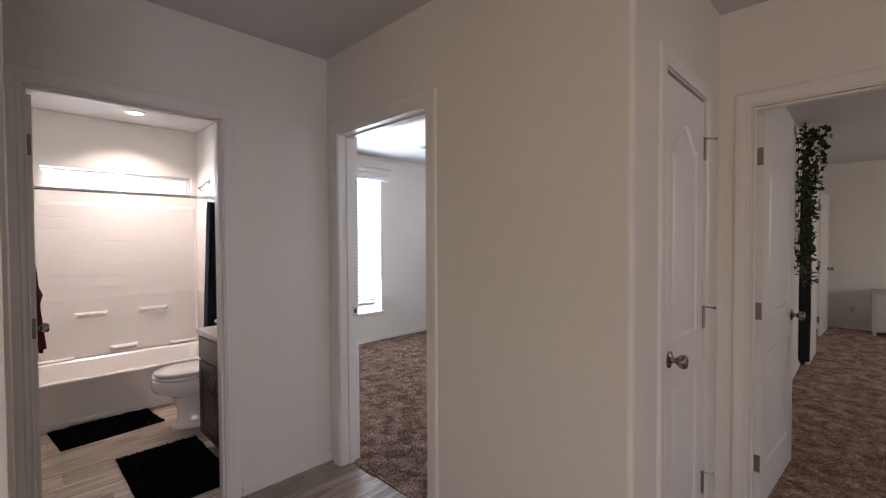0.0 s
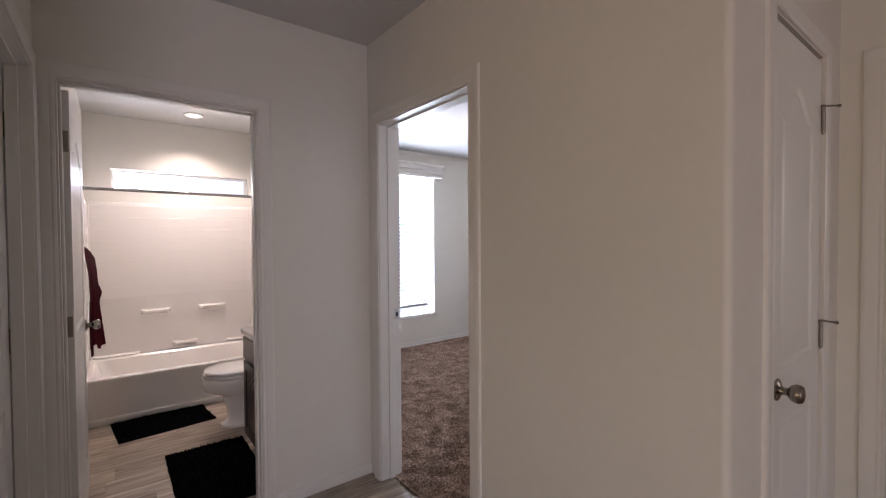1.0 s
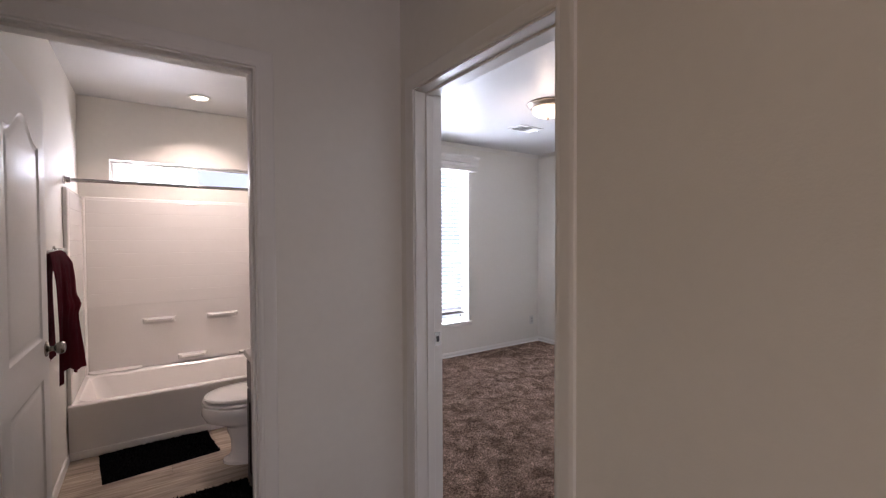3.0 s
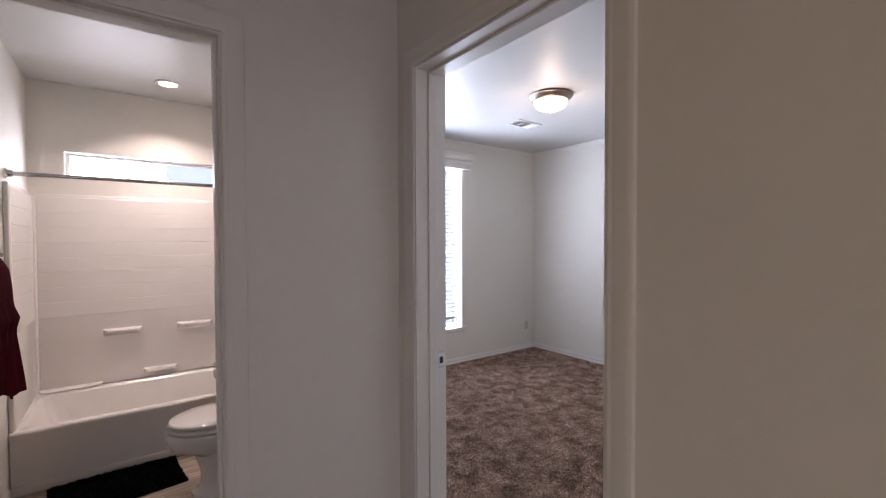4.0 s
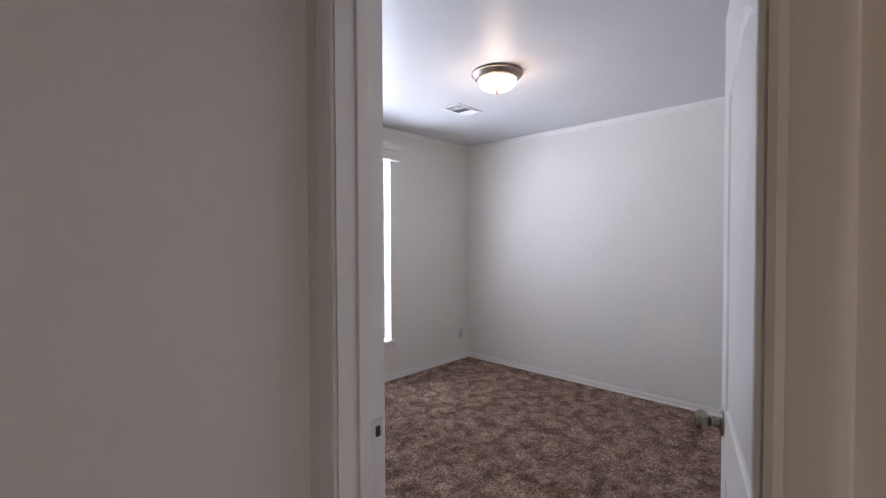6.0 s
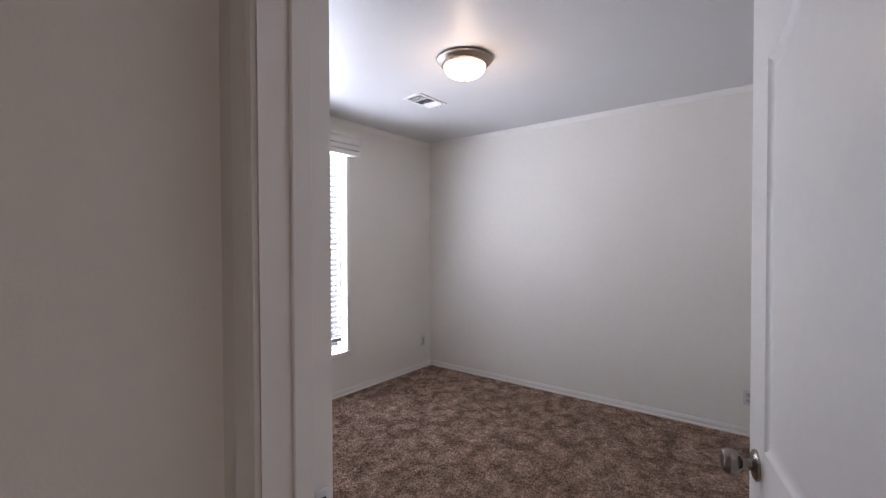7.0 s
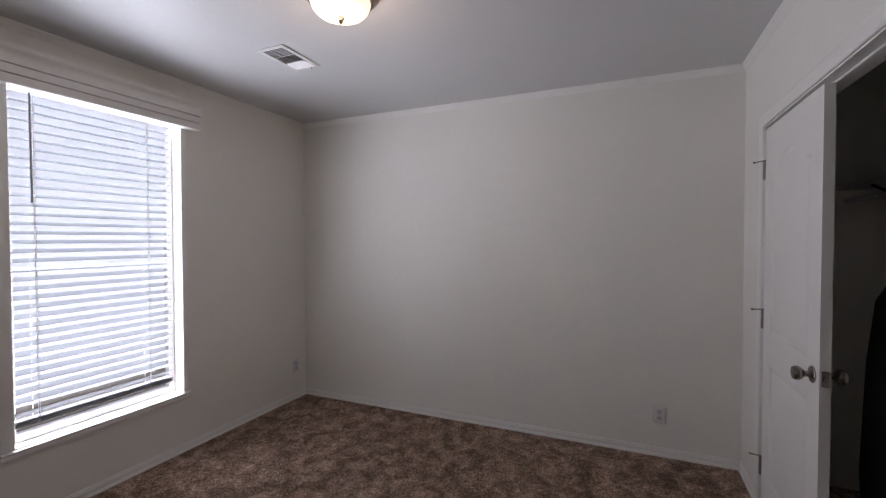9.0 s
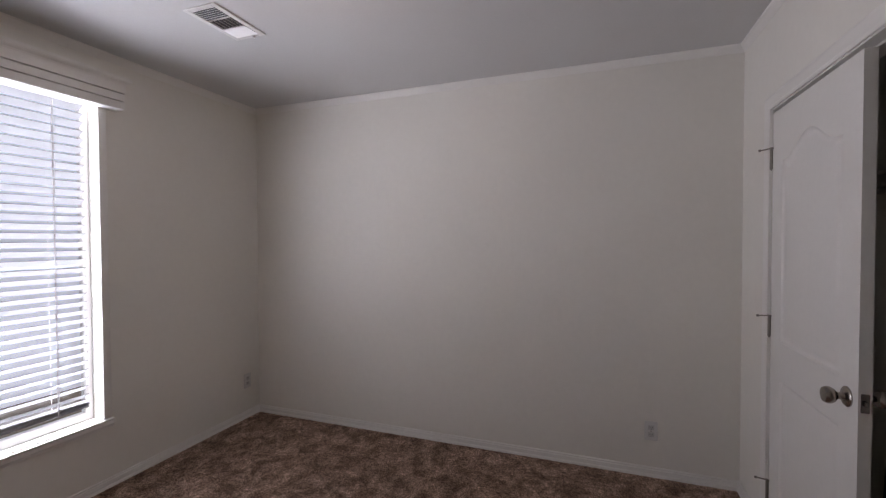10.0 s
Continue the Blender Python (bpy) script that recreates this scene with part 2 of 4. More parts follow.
def wall_along_x(x0, x1, y0, y1, openings=(), z1=H):
    """A wall that runs along x, one closed shell; openings are (x0, x1, z0, z1)."""
    bm = bmesh.new()
    xs = sorted({x0, x1, *(v for o in openings for v in o[:2])})
    zs = sorted({0.0, z1, *(float(v) for o in openings for v in o[2:])})

    def solid(i, k):
        if not (0 <= i < len(xs) - 1 and 0 <= k < len(zs) - 1):
            return False
        cx, cz = (xs[i] + xs[i + 1]) / 2, (zs[k] + zs[k + 1]) / 2
        return not any(a < cx < b and lo < cz < hi for a, b, lo, hi in openings)

    made = {}

    def at(i, y, k):
        if (i, y, k) not in made:
            made[i, y, k] = bm.verts.new((xs[i], y, zs[k]))
        return made[i, y, k]

    for i in range(len(xs) - 1):
        for k in range(len(zs) - 1):
            if not solid(i, k):
                continue
            for y in (y0, y1):
                bm.faces.new((at(i, y, k), at(i + 1, y, k), at(i + 1, y, k + 1), at(i, y, k + 1)))
            for near, a, b in ((solid(i - 1, k), (i, k), (i, k + 1)), (solid(i + 1, k), (i + 1, k), (i + 1, k + 1)),
                               (solid(i, k - 1), (i, k), (i + 1, k)), (solid(i, k + 1), (i, k + 1), (i + 1, k + 1))):
                if not near:
                    bm.faces.new((at(a[0], y0, a[1]), at(b[0], y0, b[1]), at(b[0], y1, b[1]), at(a[0], y1, a[1])))
    bmesh.ops.recalc_face_normals(bm, faces=bm.faces[:])
    return bm


def wall_along_y(y0, y1, x0, x1, openings=(), z1=H):
    bm = wall_along_x(y0, y1, -x1, -x0, openings, z1)
    return moved(bm, Matrix.Rotation(radians(90), 4, "Z"))


BATH_DOOR = (0.264, 1.018)
BED_DOOR = (1.543, 2.324)
HALL_CLOSET = (1.945, 2.505)
THIRD_DOOR = (-0.334, 0.428)
BED_CLOSET = (3.17, 4.655)
LEFT_DOOR = (1.60, 2.36)
WINDOW = (2.985, 3.862, 0.415, 2.23)
BATH_WINDOW = (0.43, 1.59, 1.868, 2.052)
DH = 2.045

setting("wall_bath_door", wall_along_x(0.20, 1.64, 2.45, 2.56, [(*BATH_DOOR, 0, DH)]), WALL, "off-white painted wall beside the bathroom doorway", "wall")
_bm = wall_along_y(0.565, 5.19, 1.64, 1.77, [(*BED_DOOR, 0, DH)])
_e = [e for e in _bm.edges if all(abs(v.co.x - 1.64) < 1e-4 and abs(v.co.y - 0.565) < 1e-4 for v in e.verts)]
bmesh.ops.bevel(_bm, geom=_e, offset=0.022, segments=6, profile=0.5, affect="EDGES")
setting("wall_bedroom_door", _bm, WALL, "off-white textured wall with the bedroom doorway", "wall")
setting("wall_hall_closet", wall_along_x(1.77, 2.77, 0.565, 0.675, [(*HALL_CLOSET, 0, DH)]), WALL, "off-white painted wall around a narrow closet door", "wall")
setting("wall_third_room", wall_along_y(-4.0, 1.28, 2.77, 2.88, [(*THIRD_DOOR, 0, DH)]), WALL, "off-white wall with an open doorway to a carpeted room", "wall")
setting("wall_left", wall_along_y(1.30, 5.19, 0.09, 0.20, [(*LEFT_DOOR, 0, DH)]), WALL, "off-white wall with a closed white door", "wall")
setting("wall_bath_side", box(0.20, 0.236, 2.56, 5.06, 0, H), WALL, "off-white painted bathroom side wall", "wall")
setting("wall_bath_outer", wall_along_x(0.20, 1.64, 5.06, 5.19, [BATH_WINDOW]), WALL, "off-white bathroom wall with a long narrow window", "wall")
setting("wall_window", wall_along_x(1.77, 5.20, OUT_Y, OUT_Y + 0.13, [WINDOW]), WALL, "off-white bedroom wall with a tall window", "wall")
setting("wall_bedroom_far", box(5.08, 5.20, 1.28, OUT_Y, 0, H), WALL, "plain off-white painted bedroom wall", "wall")
setting("wall_bedroom_closet", wall_along_x(1.77, 5.08, 1.28, 1.39, [(*BED_CLOSET, 0, DH)]), WALL, "off-white bedroom wall with a closet opening", "wall")
setting("wall_closet_back", box(2.88, 9.22, 0.53, 0.63, 0, H), WALL, "plain off-white wall behind the closet", "wall")
setting("wall_closet_end", box(5.08, 5.20, 0.63, 1.28, 0, H), WALL, "plain closet end wall", "wall")
setting("wall_living_north", box(-4.0, 0.09, 1.30, 1.41, 0, H), WALL, "plain off-white living room wall", "wall")
# the opening is invented, only to go with the added west fill
setting("wall_living_west", wall_along_y(-4.0, 1.41, -4.12, -4.0, [(-2.0, 0.4, 0.6, 2.1)]), WALL, "plain off-white living room wall", "wall")
# the second opening is invented to match the far room's added fill
setting("wall_living_south", wall_along_x(-4.12, 9.34, -4.12, -4.0, [(-2.3, -0.1, 0.6, 2.1), (5.7, 7.3, 0.8, 2.0)]), WALL, "off-white wall with window openings", "wall")
setting("wall_third_far", box(9.22, 9.34, -4.0, 0.63, 0, H), WALL, "plain off-white far wall", "wall")

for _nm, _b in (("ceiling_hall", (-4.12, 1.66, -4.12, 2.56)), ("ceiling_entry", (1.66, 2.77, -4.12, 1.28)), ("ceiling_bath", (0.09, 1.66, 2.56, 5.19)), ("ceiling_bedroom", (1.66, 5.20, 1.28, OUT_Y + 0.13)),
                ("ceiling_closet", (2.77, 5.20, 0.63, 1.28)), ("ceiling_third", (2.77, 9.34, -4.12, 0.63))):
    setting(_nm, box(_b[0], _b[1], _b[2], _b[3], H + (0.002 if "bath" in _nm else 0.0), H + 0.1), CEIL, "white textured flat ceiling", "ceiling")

setting("floor_hall", box(-4.12, 1.71, -4.12, 5.19, -0.12, -0.006), THRESH, "subfloor under the vinyl planks", "floor")
setting("floor_hall_closet", box(1.71, 2.83, -4.12, 1.28, -0.12, -0.006), THRESH, "subfloor by the hall closet", "floor")
CARPETS = {}
for _nm, _b in (("carpet_bedroom", (1.72, 5.08, 1.39, OUT_Y)), ("carpet_closet", (2.88, 5.08, 0.63, 1.39)), ("carpet_third_room", (2.83, 9.22, -4.0, 0.53))):
    CARPETS[_nm] = setting(_nm, box(_b[0], _b[1], _b[2], _b[3], -0.10, 0.004), CARPET, "mottled brown cut-pile carpet", "carpet")
setting("ground", box(-60, 60, -60, 60, -0.7, -0.6), GROUND, "bare ground outside the house", "ground")


# ---- trim ----
def u_trim(a, b, top, profile, bottom=0.0):
    """Casing round an opening from a to b: profile rows are (out from the opening, proud of the wall)."""
    bm = bmesh.new()
    rings = []
    for x, z, kx, kz in ((a, bottom, -1, 0), (a, top, -1, 1), (b, top, 1, 1), (b, bottom, 1, 0)):
        rings.append([(x + kx * u, -v, z + kz * u) for u, v in profile])
    loft(bm, rings)
    return bm


CASING = [(0.004, 0.0), (0.004, 0.009), (0.012, 0.012), (0.020, 0.010), (0.026, 0.012), (0.052, 0.013), (0.060, 0.0125), (0.067, 0.009), (0.070, 0.0)]
TURN_X = Matrix.Rotation(radians(90), 4, "Z")


def casing_on(parent, a, b, m):
    """m carries local (along, out of the wall towards -y, up) to the place."""
    return part("casing", moved(u_trim(a, b, DH, CASING), m), TRIM, parent)


def jamb_of(parent, a, b, depth, m, stop):
    """Lining of an opening with a stop strip: local y runs from 0 at the near face to depth."""
    bm = bmesh.new()
    t = 0.004
    add_box(bm, a, a + t, -0.002, depth + 0.002, 0, DH - t)
    add_box(bm, b - t, b, -0.002, depth + 0.002, 0, DH - t)
    add_box(bm, a, b, -0.002, depth + 0.002, DH - t, DH)
    s0, s1 = stop
    add_box(bm, a + t, a + t + 0.010, s0, s1, 0, DH - t - 0.01, 0.002, 1)
    add_box(bm, b - t - 0.010, b - t, s0, s1, 0, DH - t - 0.01, 0.002, 1)
    add_box(bm, a + t, b - t, s0, s1, DH - t - 0.010, DH - t, 0.002, 1)
    return part("jamb", moved(bm, m), TRIM, parent)


def at_x(y):
    """Local frame for a wall that runs along x, near face at y, seen from smaller y."""
    return Matrix.Translation((0, y, 0))


def at_y(x):
    """Wall that runs along y, near face at x, seen from smaller x: local x is world y."""
    return Matrix(((0, 1, 0, x), (1, 0, 0, 0), (0, 0, 1, 0), (0, 0, 0, 1)))


def frame_trim(name, label, a, b, depth, m, stop, far=True):
    top = thing(name, label, "door frame", kind="structure")
    casing_on(top, a, b, m)
    if far:
        casing_on(top, a, b, m @ Matrix.Translation((0, depth, 0)) @ Matrix.Diagonal((1, -1, 1, 1)))
    jamb_of(top, a, b, depth, m, stop)
    return top


frame_bath = frame_trim("trim_bath_door", "white moulded casing round the bathroom doorway", *BATH_DOOR, 0.11, at_x(2.45), (0.03, 0.068))
frame_bed = frame_trim("trim_bedroom_door", "white moulded casing round the bedroom doorway", *BED_DOOR, 0.13, at_y(1.64), (0.05, 0.088))
frame_trim("trim_hall_closet", "white moulded casing round the hall closet door", *HALL_CLOSET, 0.11, at_x(0.565), (0.04, 0.07), far=False)
frame_trim("trim_third_door", "white moulded casing round the doorway of the far room", *THIRD_DOOR, 0.11, at_y(2.77), (0.03, 0.068))
frame_trim("trim_left_door", "white moulded casing round a closed door", *LEFT_DOOR, 0.11, Matrix(((0, -1, 0, 0.20), (1, 0, 0, 0), (0, 0, 1, 0), (0, 0, 0, 1))), (0.03, 0.068), far=False)
frame_trim("trim_bedroom_closet", "white moulded casing round the bedroom closet opening", *BED_CLOSET, 0.11,
           Matrix.Translation((0, 1.39, 0)) @ Matrix.Diagonal((1, -1, 1, 1)), (0.04, 0.07), far=False)

# strike plate on the bedroom jamb
_sp = part("strike_plate", box(1.733, 1.764, BED_DOOR[1] - 0.0065, BED_DOOR[1] - 0.0035, 0.925, 0.985, 0.001, 1), CHROME, frame_bed, "bright nickel strike plate")
part("latch_hole", box(1.742, 1.756, BED_DOOR[1] - 0.0075, BED_DOOR[1] - 0.0062, 0.942, 0.968), SLOT, _sp)


for _z in (0.245, 1.03, 1.815):
    _hp = part("hinge_plate", box(1.738, 1.771, BED_DOOR[0] + 0.0038, BED_DOOR[0] + 0.0062, _z - 0.044, _z + 0.044, 0.0008, 1), HINGE, frame_bed, "nickel hinge leaf let into the jamb")
    for _d in (-0.03, 0.0, 0.03):
        part("screw", rod((1.752, BED_DOOR[0] + 0.0060, _z + _d), (1.752, BED_DOOR[0] + 0.0068, _z + _d), 0.0035, 8), NICKEL, _hp)


def run(name, a, b, out, profile, mat, label, category="trim"):
    """Trim along the line a-b at height 0, out: direction away from the wall; profile rows (out, up)."""
    a, b, out = Vector(a), Vector(b), Vector(out)
    bm = bmesh.new()
    loft(bm, [[p + out * u + Vector((0, 0, w)) for u, w in profile] for p in (a, b)])
    return setting(name, bm, mat, label, category)


BASE = [(0, 0.0), (0.016, 0.0), (0.015, 0.010), (0.011, 0.016), (0.008, 0.018), (0.010, 0.020), (0.010, 0.042), (0.006, 0.046), (0.007, 0.052), (0.003, 0.058), (0, 0.058)]
BASE_HALL = [(0, 0.0), (0.011, 0.0), (0.011, 0.045), (0.008, 0.056), (0, 0.060)]
CROWN = [(0, 0.0), (0.003, 0.0), (0.005, 0.008), (0.009, 0.012), (0.013, 0.020), (0.019, 0.030), (0.024, 0.034), (0.026, 0.044), (0, 0.044)]
_b = "white painted baseboard along the wall"
run("baseboard_window", (1.77, OUT_Y, 0.004), (5.08, OUT_Y, 0.004), (0, -1, 0), BASE, TRIM, _b)
run("baseboard_far", (5.08, 1.39, 0.004), (5.08, OUT_Y - 0.011, 0.004), (-1, 0, 0), BASE, TRIM, _b)
run("baseboard_closet", (4.73, 1.39, 0.004), (5.069, 1.39, 0.004), (0, 1, 0), BASE, TRIM, _b)
run("baseboard_bed_side", (1.77, 2.39, 0.004), (1.77, OUT_Y - 0.011, 0.004), (1, 0, 0), BASE, TRIM, _b)
run("baseboard_bath_wall", (1.091, 2.45, 0), (1.64, 2.45, 0), (0, -1, 0), BASE_HALL, TRIM, _b)
run("baseboard_hall", (1.64, 0.59, 0), (1.64, BED_DOOR[0] - 0.072, 0), (-1, 0, 0), BASE_HALL, TRIM, _b)
run("baseboard_bath_side", (0.236, 2.64, 0), (0.236, 4.262, 0), (1, 0, 0), BASE_HALL, TRIM, _b)
run("baseboard_third", (2.97, 0.53, 0.004), (9.21, 0.53, 0.004), (0, -1, 0), BASE, TRIM, _b)
run("baseboard_third_far", (9.22, -4.0, 0.004), (9.22, 0.52, 0.004), (-1, 0, 0), BASE, TRIM, _b)
_c = "white crown moulding under the ceiling"
run("crown_window", (1.77, OUT_Y, H - 0.0445), (5.08, OUT_Y, H - 0.0445), (0, -1, 0), CROWN, TRIM, _c)
run("crown_far", (5.08, 1.39, H - 0.0442), (5.08, OUT_Y, H - 0.0442), (-1, 0, 0), CROWN, TRIM, _c)
run("crown_closet", (1.77, 1.39, H - 0.0448), (5.08, 1.39, H - 0.0448), (0, 1, 0), CROWN, TRIM, _c)


# ---- doors ----
def arch_outline(x0, x1, z0, z1, arch):
    """Panel outline with a cathedral top: level shoulders, then a rise to the middle."""
    pts = [(x0, z0), (x1, z0)]
    if not arch:
        return pts + [(x1, z1), (x0, z1)]
    k = 16
    for i in range(k + 1):
        s = 1 - 2 * i / k
        rise = 0.5 + 0.5 * math.cos(math.pi * min(1, abs(s) / 0.86))
        pts.append(((x0 + x1) / 2 + s * (x1 - x0) / 2, z1 + arch * rise))
    return pts


def inset(pts, d):
    out = []
    k = len(pts)
    for i in range(k):
        a, b, c = (Vector(pts[(i + j) % k]) for j in (-1, 0, 1))
        n1, n2 = Vector((-(b - a).y, (b - a).x)).normalized(), Vector((-(c - b).y, (c - b).x)).normalized()
        n = (n1 + n2) / max(0.3, 1 + n1.dot(n2))
        out.append(tuple(b + n * d))
    return out


def leaf_mesh(w, h, t):
    """Door leaf, x from the hinge edge, y 0..t, with two moulded panels on both faces."""
    bm = bmesh.new()
    stile = 0.115 if w > 0.6 else 0.095
    panels = [arch_outline(stile, w - stile, 0.97, h - 0.235, 0.085), arch_outline(stile, w - stile, 0.20, 0.80, 0)]
    rim = [(0, 0), (w, 0), (w, h), (0, h)]
    for side in (0, 1):
        y0, s = (0, 1) if side == 0 else (t, -1)

        def ring(pts, d):
            return [bm.verts.new((x, y0 + s * d, z)) for x, z in pts]

        outer = ring(rim, 0)
        edges = [bm.edges.new((outer[i], outer[(i + 1) % 4])) for i in range(4)]
        for pts in panels:
            loops = [ring(inset(pts, a), d) for a, d in ((0, 0), (0.005, 0.004), (0.013, 0.0075), (0.022, 0.0075), (0.030, 0.004), (0.046, 0.0015))]
            k = len(pts)
            edges += [bm.edges.new((loops[0][i], loops[0][(i + 1) % k])) for i in range(k)]
            for p, q in zip(loops, loops[1:]):
                for i in range(k):
                    bm.faces.new((p[i], p[(i + 1) % k], q[(i + 1) % k], q[i]))
            bm.faces.new(loops[-1])
        bmesh.ops.triangle_fill(bm, edges=edges, use_beauty=True)
        if side == 0:
            first = outer
    for i in range(4):
        bm.faces.new((first[i], first[(i + 1) % 4], outer[(i + 1) % 4], outer[i]))
    return bm


KNOB = [(0.033, 0.0), (0.033, 0.004), (0.028, 0.008), (0.014, 0.011), (0.011, 0.020), (0.012, 0.028), (0.022, 0.036), (0.0275, 0.046),
        (0.0275, 0.056), (0.023, 0.064), (0.012, 0.067)]


def hinge_mesh(z, y, stop):
    """Barrel with two leaves at the hinge edge; y: the side of the pin."""
    bm = bmesh.new()
    s = -1 if y <= 0.001 else 1
    add_rod(bm, (0, y + s * 0.006, z - 0.045), (0, y + s * 0.006, z + 0.045), 0.0065, 10)
    add_rod(bm, (0, y + s * 0.006, z + 0.045), (0, y + s * 0.006, z + 0.052), 0.0045, 8, 0.002)
    add_rod(bm, (0, y + s * 0.006, z - 0.052), (0, y + s * 0.006, z - 0.045), 0.002, 8, 0.0045)
    return bm


def stop_mesh(z, y):
    """Hinge-pin stop: a thin threaded arm with a pad."""
    bm = bmesh.new()
    s = -1 if y <= 0.001 else 1
    add_rod(bm, (0, y + s * 0.008, z + 0.052), (-0.018, y + s * 0.042, z + 0.048), 0.0032, 8)
    add_rod(bm, (-0.018, y + s * 0.042, z + 0.048), (-0.022, y + s * 0.050, z + 0.047), 0.0060, 8)
    add_box(bm, -0.009, 0.009, y + s * 0.006 - 0.007, y + s * 0.006 + 0.007, z + 0.047, z + 0.056, 0.002, 1)
    return bm


def door(name, label, w, m, pin_side, stops=False, height=2.028, latch=True, zs=(0.245, 1.03, 1.815), knobs=((0, -1), (0.035, 1))):
    t = 0.035
    top = thing(name, label, "door", kind="structure", m=m)
    part("leaf", moved(leaf_mesh(w, height - 0.012, t), Matrix.Translation((0, 0, 0.012))), DOOR, top)
    for y, s in knobs:
        turn = Matrix.Translation((w - 0.062, y, 0.93)) @ Matrix.Rotation(radians(90 if s < 0 else -90), 4, "X")
        part("knob", lathe(KNOB, turn, 24), NICKEL, top, "brushed nickel knob")
    if latch:
        p = part("latch_plate", box(w - 0.001, w + 0.0015, 0.006, 0.029, 0.90, 0.96, 0.0008, 1), NICKEL, top)
        part("latch_bolt", box(w + 0.0015, w + 0.010, 0.012, 0.023, 0.922, 0.938, 0.002, 1), NICKEL, p)
    y = 0 if pin_side < 0 else t
    for z in zs:
        h = part("hinge", hinge_mesh(z, y, stops), HINGE, top, "nickel butt hinge")
        lf = bmesh.new()
        add_box(lf, -0.0025, 0.0, 0.004, t - 0.002, z - 0.044, z + 0.044, 0.0006, 1)
        part("hinge_leaf", lf, HINGE, h)
        if stops:
            part("pin_stop", stop_mesh(z, y), HINGE, h)
    return top


# local x runs from the hinge; rotate to the open or closed pose
door("door_1", "white two-panel door with arched top, open into the bathroom", 0.735, pose(0.297, 2.566, 0, 0, 0, 89.4), 1, knobs=((0, -1),))
door("door_2", "white two-panel bedroom door, open against the room", 0.752, pose(1.775, 1.545, 0, 0, 0, 14.6) @ Matrix.Translation((0, -0.035, 0)), 1)
door("door_3", "narrow white closet door with arched panel, closed", HALL_CLOSET[1] - HALL_CLOSET[0] - 0.014,
     Matrix.Translation((HALL_CLOSET[1] - 0.007, 0.568, 0)) @ Matrix.Diagonal((-1, 1, 1, 1)), -1, stops=True, latch=False)
door("door_4", "white two-panel door, open into a dim carpeted room", 0.752, pose(2.888, 0.426, 0, 0, 0, -4.0) @ Matrix.Translation((0, -0.035, 0)), 1)
door("door_5", "white two-panel closet door, one leaf closed", 0.732,
     Matrix.Translation((BED_CLOSET[1] - 0.007, 1.388, 0)) @ Matrix.Diagonal((-1, -1, 1, 1)), -1, stops=True)
door("door_6", "white two-panel door, closed, beside the bathroom", 0.748, pose(0.128, 2.354, 0, 0, 0, -90) @ Matrix.Translation((0, -0.035, 0)), 1, latch=False)
door("door_7", "white door folded back against the far room wall", 0.76, pose(8.16, 0.46, 0, 0, 0, -3.5), 1)
door("door_8", "white door opened flat against the wall", 0.76, pose(7.06, 0.43, 0, 0, 0, 179.0) @ Matrix.Translation((0, -0.035, 0)), 1)


# ---- outdoors ----
def backdrop():
    m = bpy.data.materials.new("hazy_sky")
    m.use_nodes = True
    b = m.node_tree.nodes["Principled BSDF"]
    b.inputs["Base Color"].default_value = (0.0, 0.0, 0.0, 1)
    b.inputs["Emission Color"].default_value = (0.74, 0.86, 1.0, 1)
    b.inputs["Emission Strength"].default_value = 1.2
    return setting("backdrop", box(-4, 14, 9.0, 9.05, -0.6, 9), m, "bright hazy sky behind the house", "sky")


backdrop()


# ---- bathroom ----
def rounded(x0, x1, y0, y1, r, z, k=6):
    pts = []
    for cx, cy, a0 in ((x1 - r, y0 + r, -90), (x1 - r, y1 - r, 0), (x0 + r, y1 - r, 90), (x0 + r, y0 + r, 180)):
        for i in range(k + 1):
            a = radians(a0 + 90 * i / k)
            pts.append((cx + r * math.cos(a), cy + r * math.sin(a), z))
    return pts


def bathtub():
    top = thing("bathtub", "glossy white alcove bathtub along the bathroom wall", "bathtub")
    x0, x1, y0, y1 = 0.240, 1.636, 4.275, 5.030
    bm = bmesh.new()
    made = loft(bm, [rounded(x0, x1, y0 + 0.012, y1, 0.006, 0.0), rounded(x0, x1, y0 + 0.012, y1, 0.006, 0.30),
                     rounded(x0, x1, y0 + 0.002, y1, 0.006, 0.325), rounded(x0, x1, y0, y1, 0.008, 0.345), rounded(x0 + 0.004, x1 - 0.004, y0 + 0.006, y1, 0.010, 0.354),
                     rounded(x0 + 0.045, x1 - 0.045, y0 + 0.055, y1 - 0.045, 0.07, 0.354), rounded(x0 + 0.060, x1 - 0.060, y0 + 0.068, y1 - 0.058, 0.08, 0.340),
                     rounded(x0 + 0.12, x1 - 0.09, y0 + 0.10, y1 - 0.09, 0.11, 0.13), rounded(x0 + 0.19, x1 - 0.13, y0 + 0.15, y1 - 0.14, 0.12, 0.085)])
    part("basin", bm, ACRYLIC, top)
    bm = box(x0, x1, y0 + 0.003, y0 + 0.0125, 0.0, 0.052, 0.003, 2)
    part("toe_flange", bm, ACRYLIC, top)
    return top


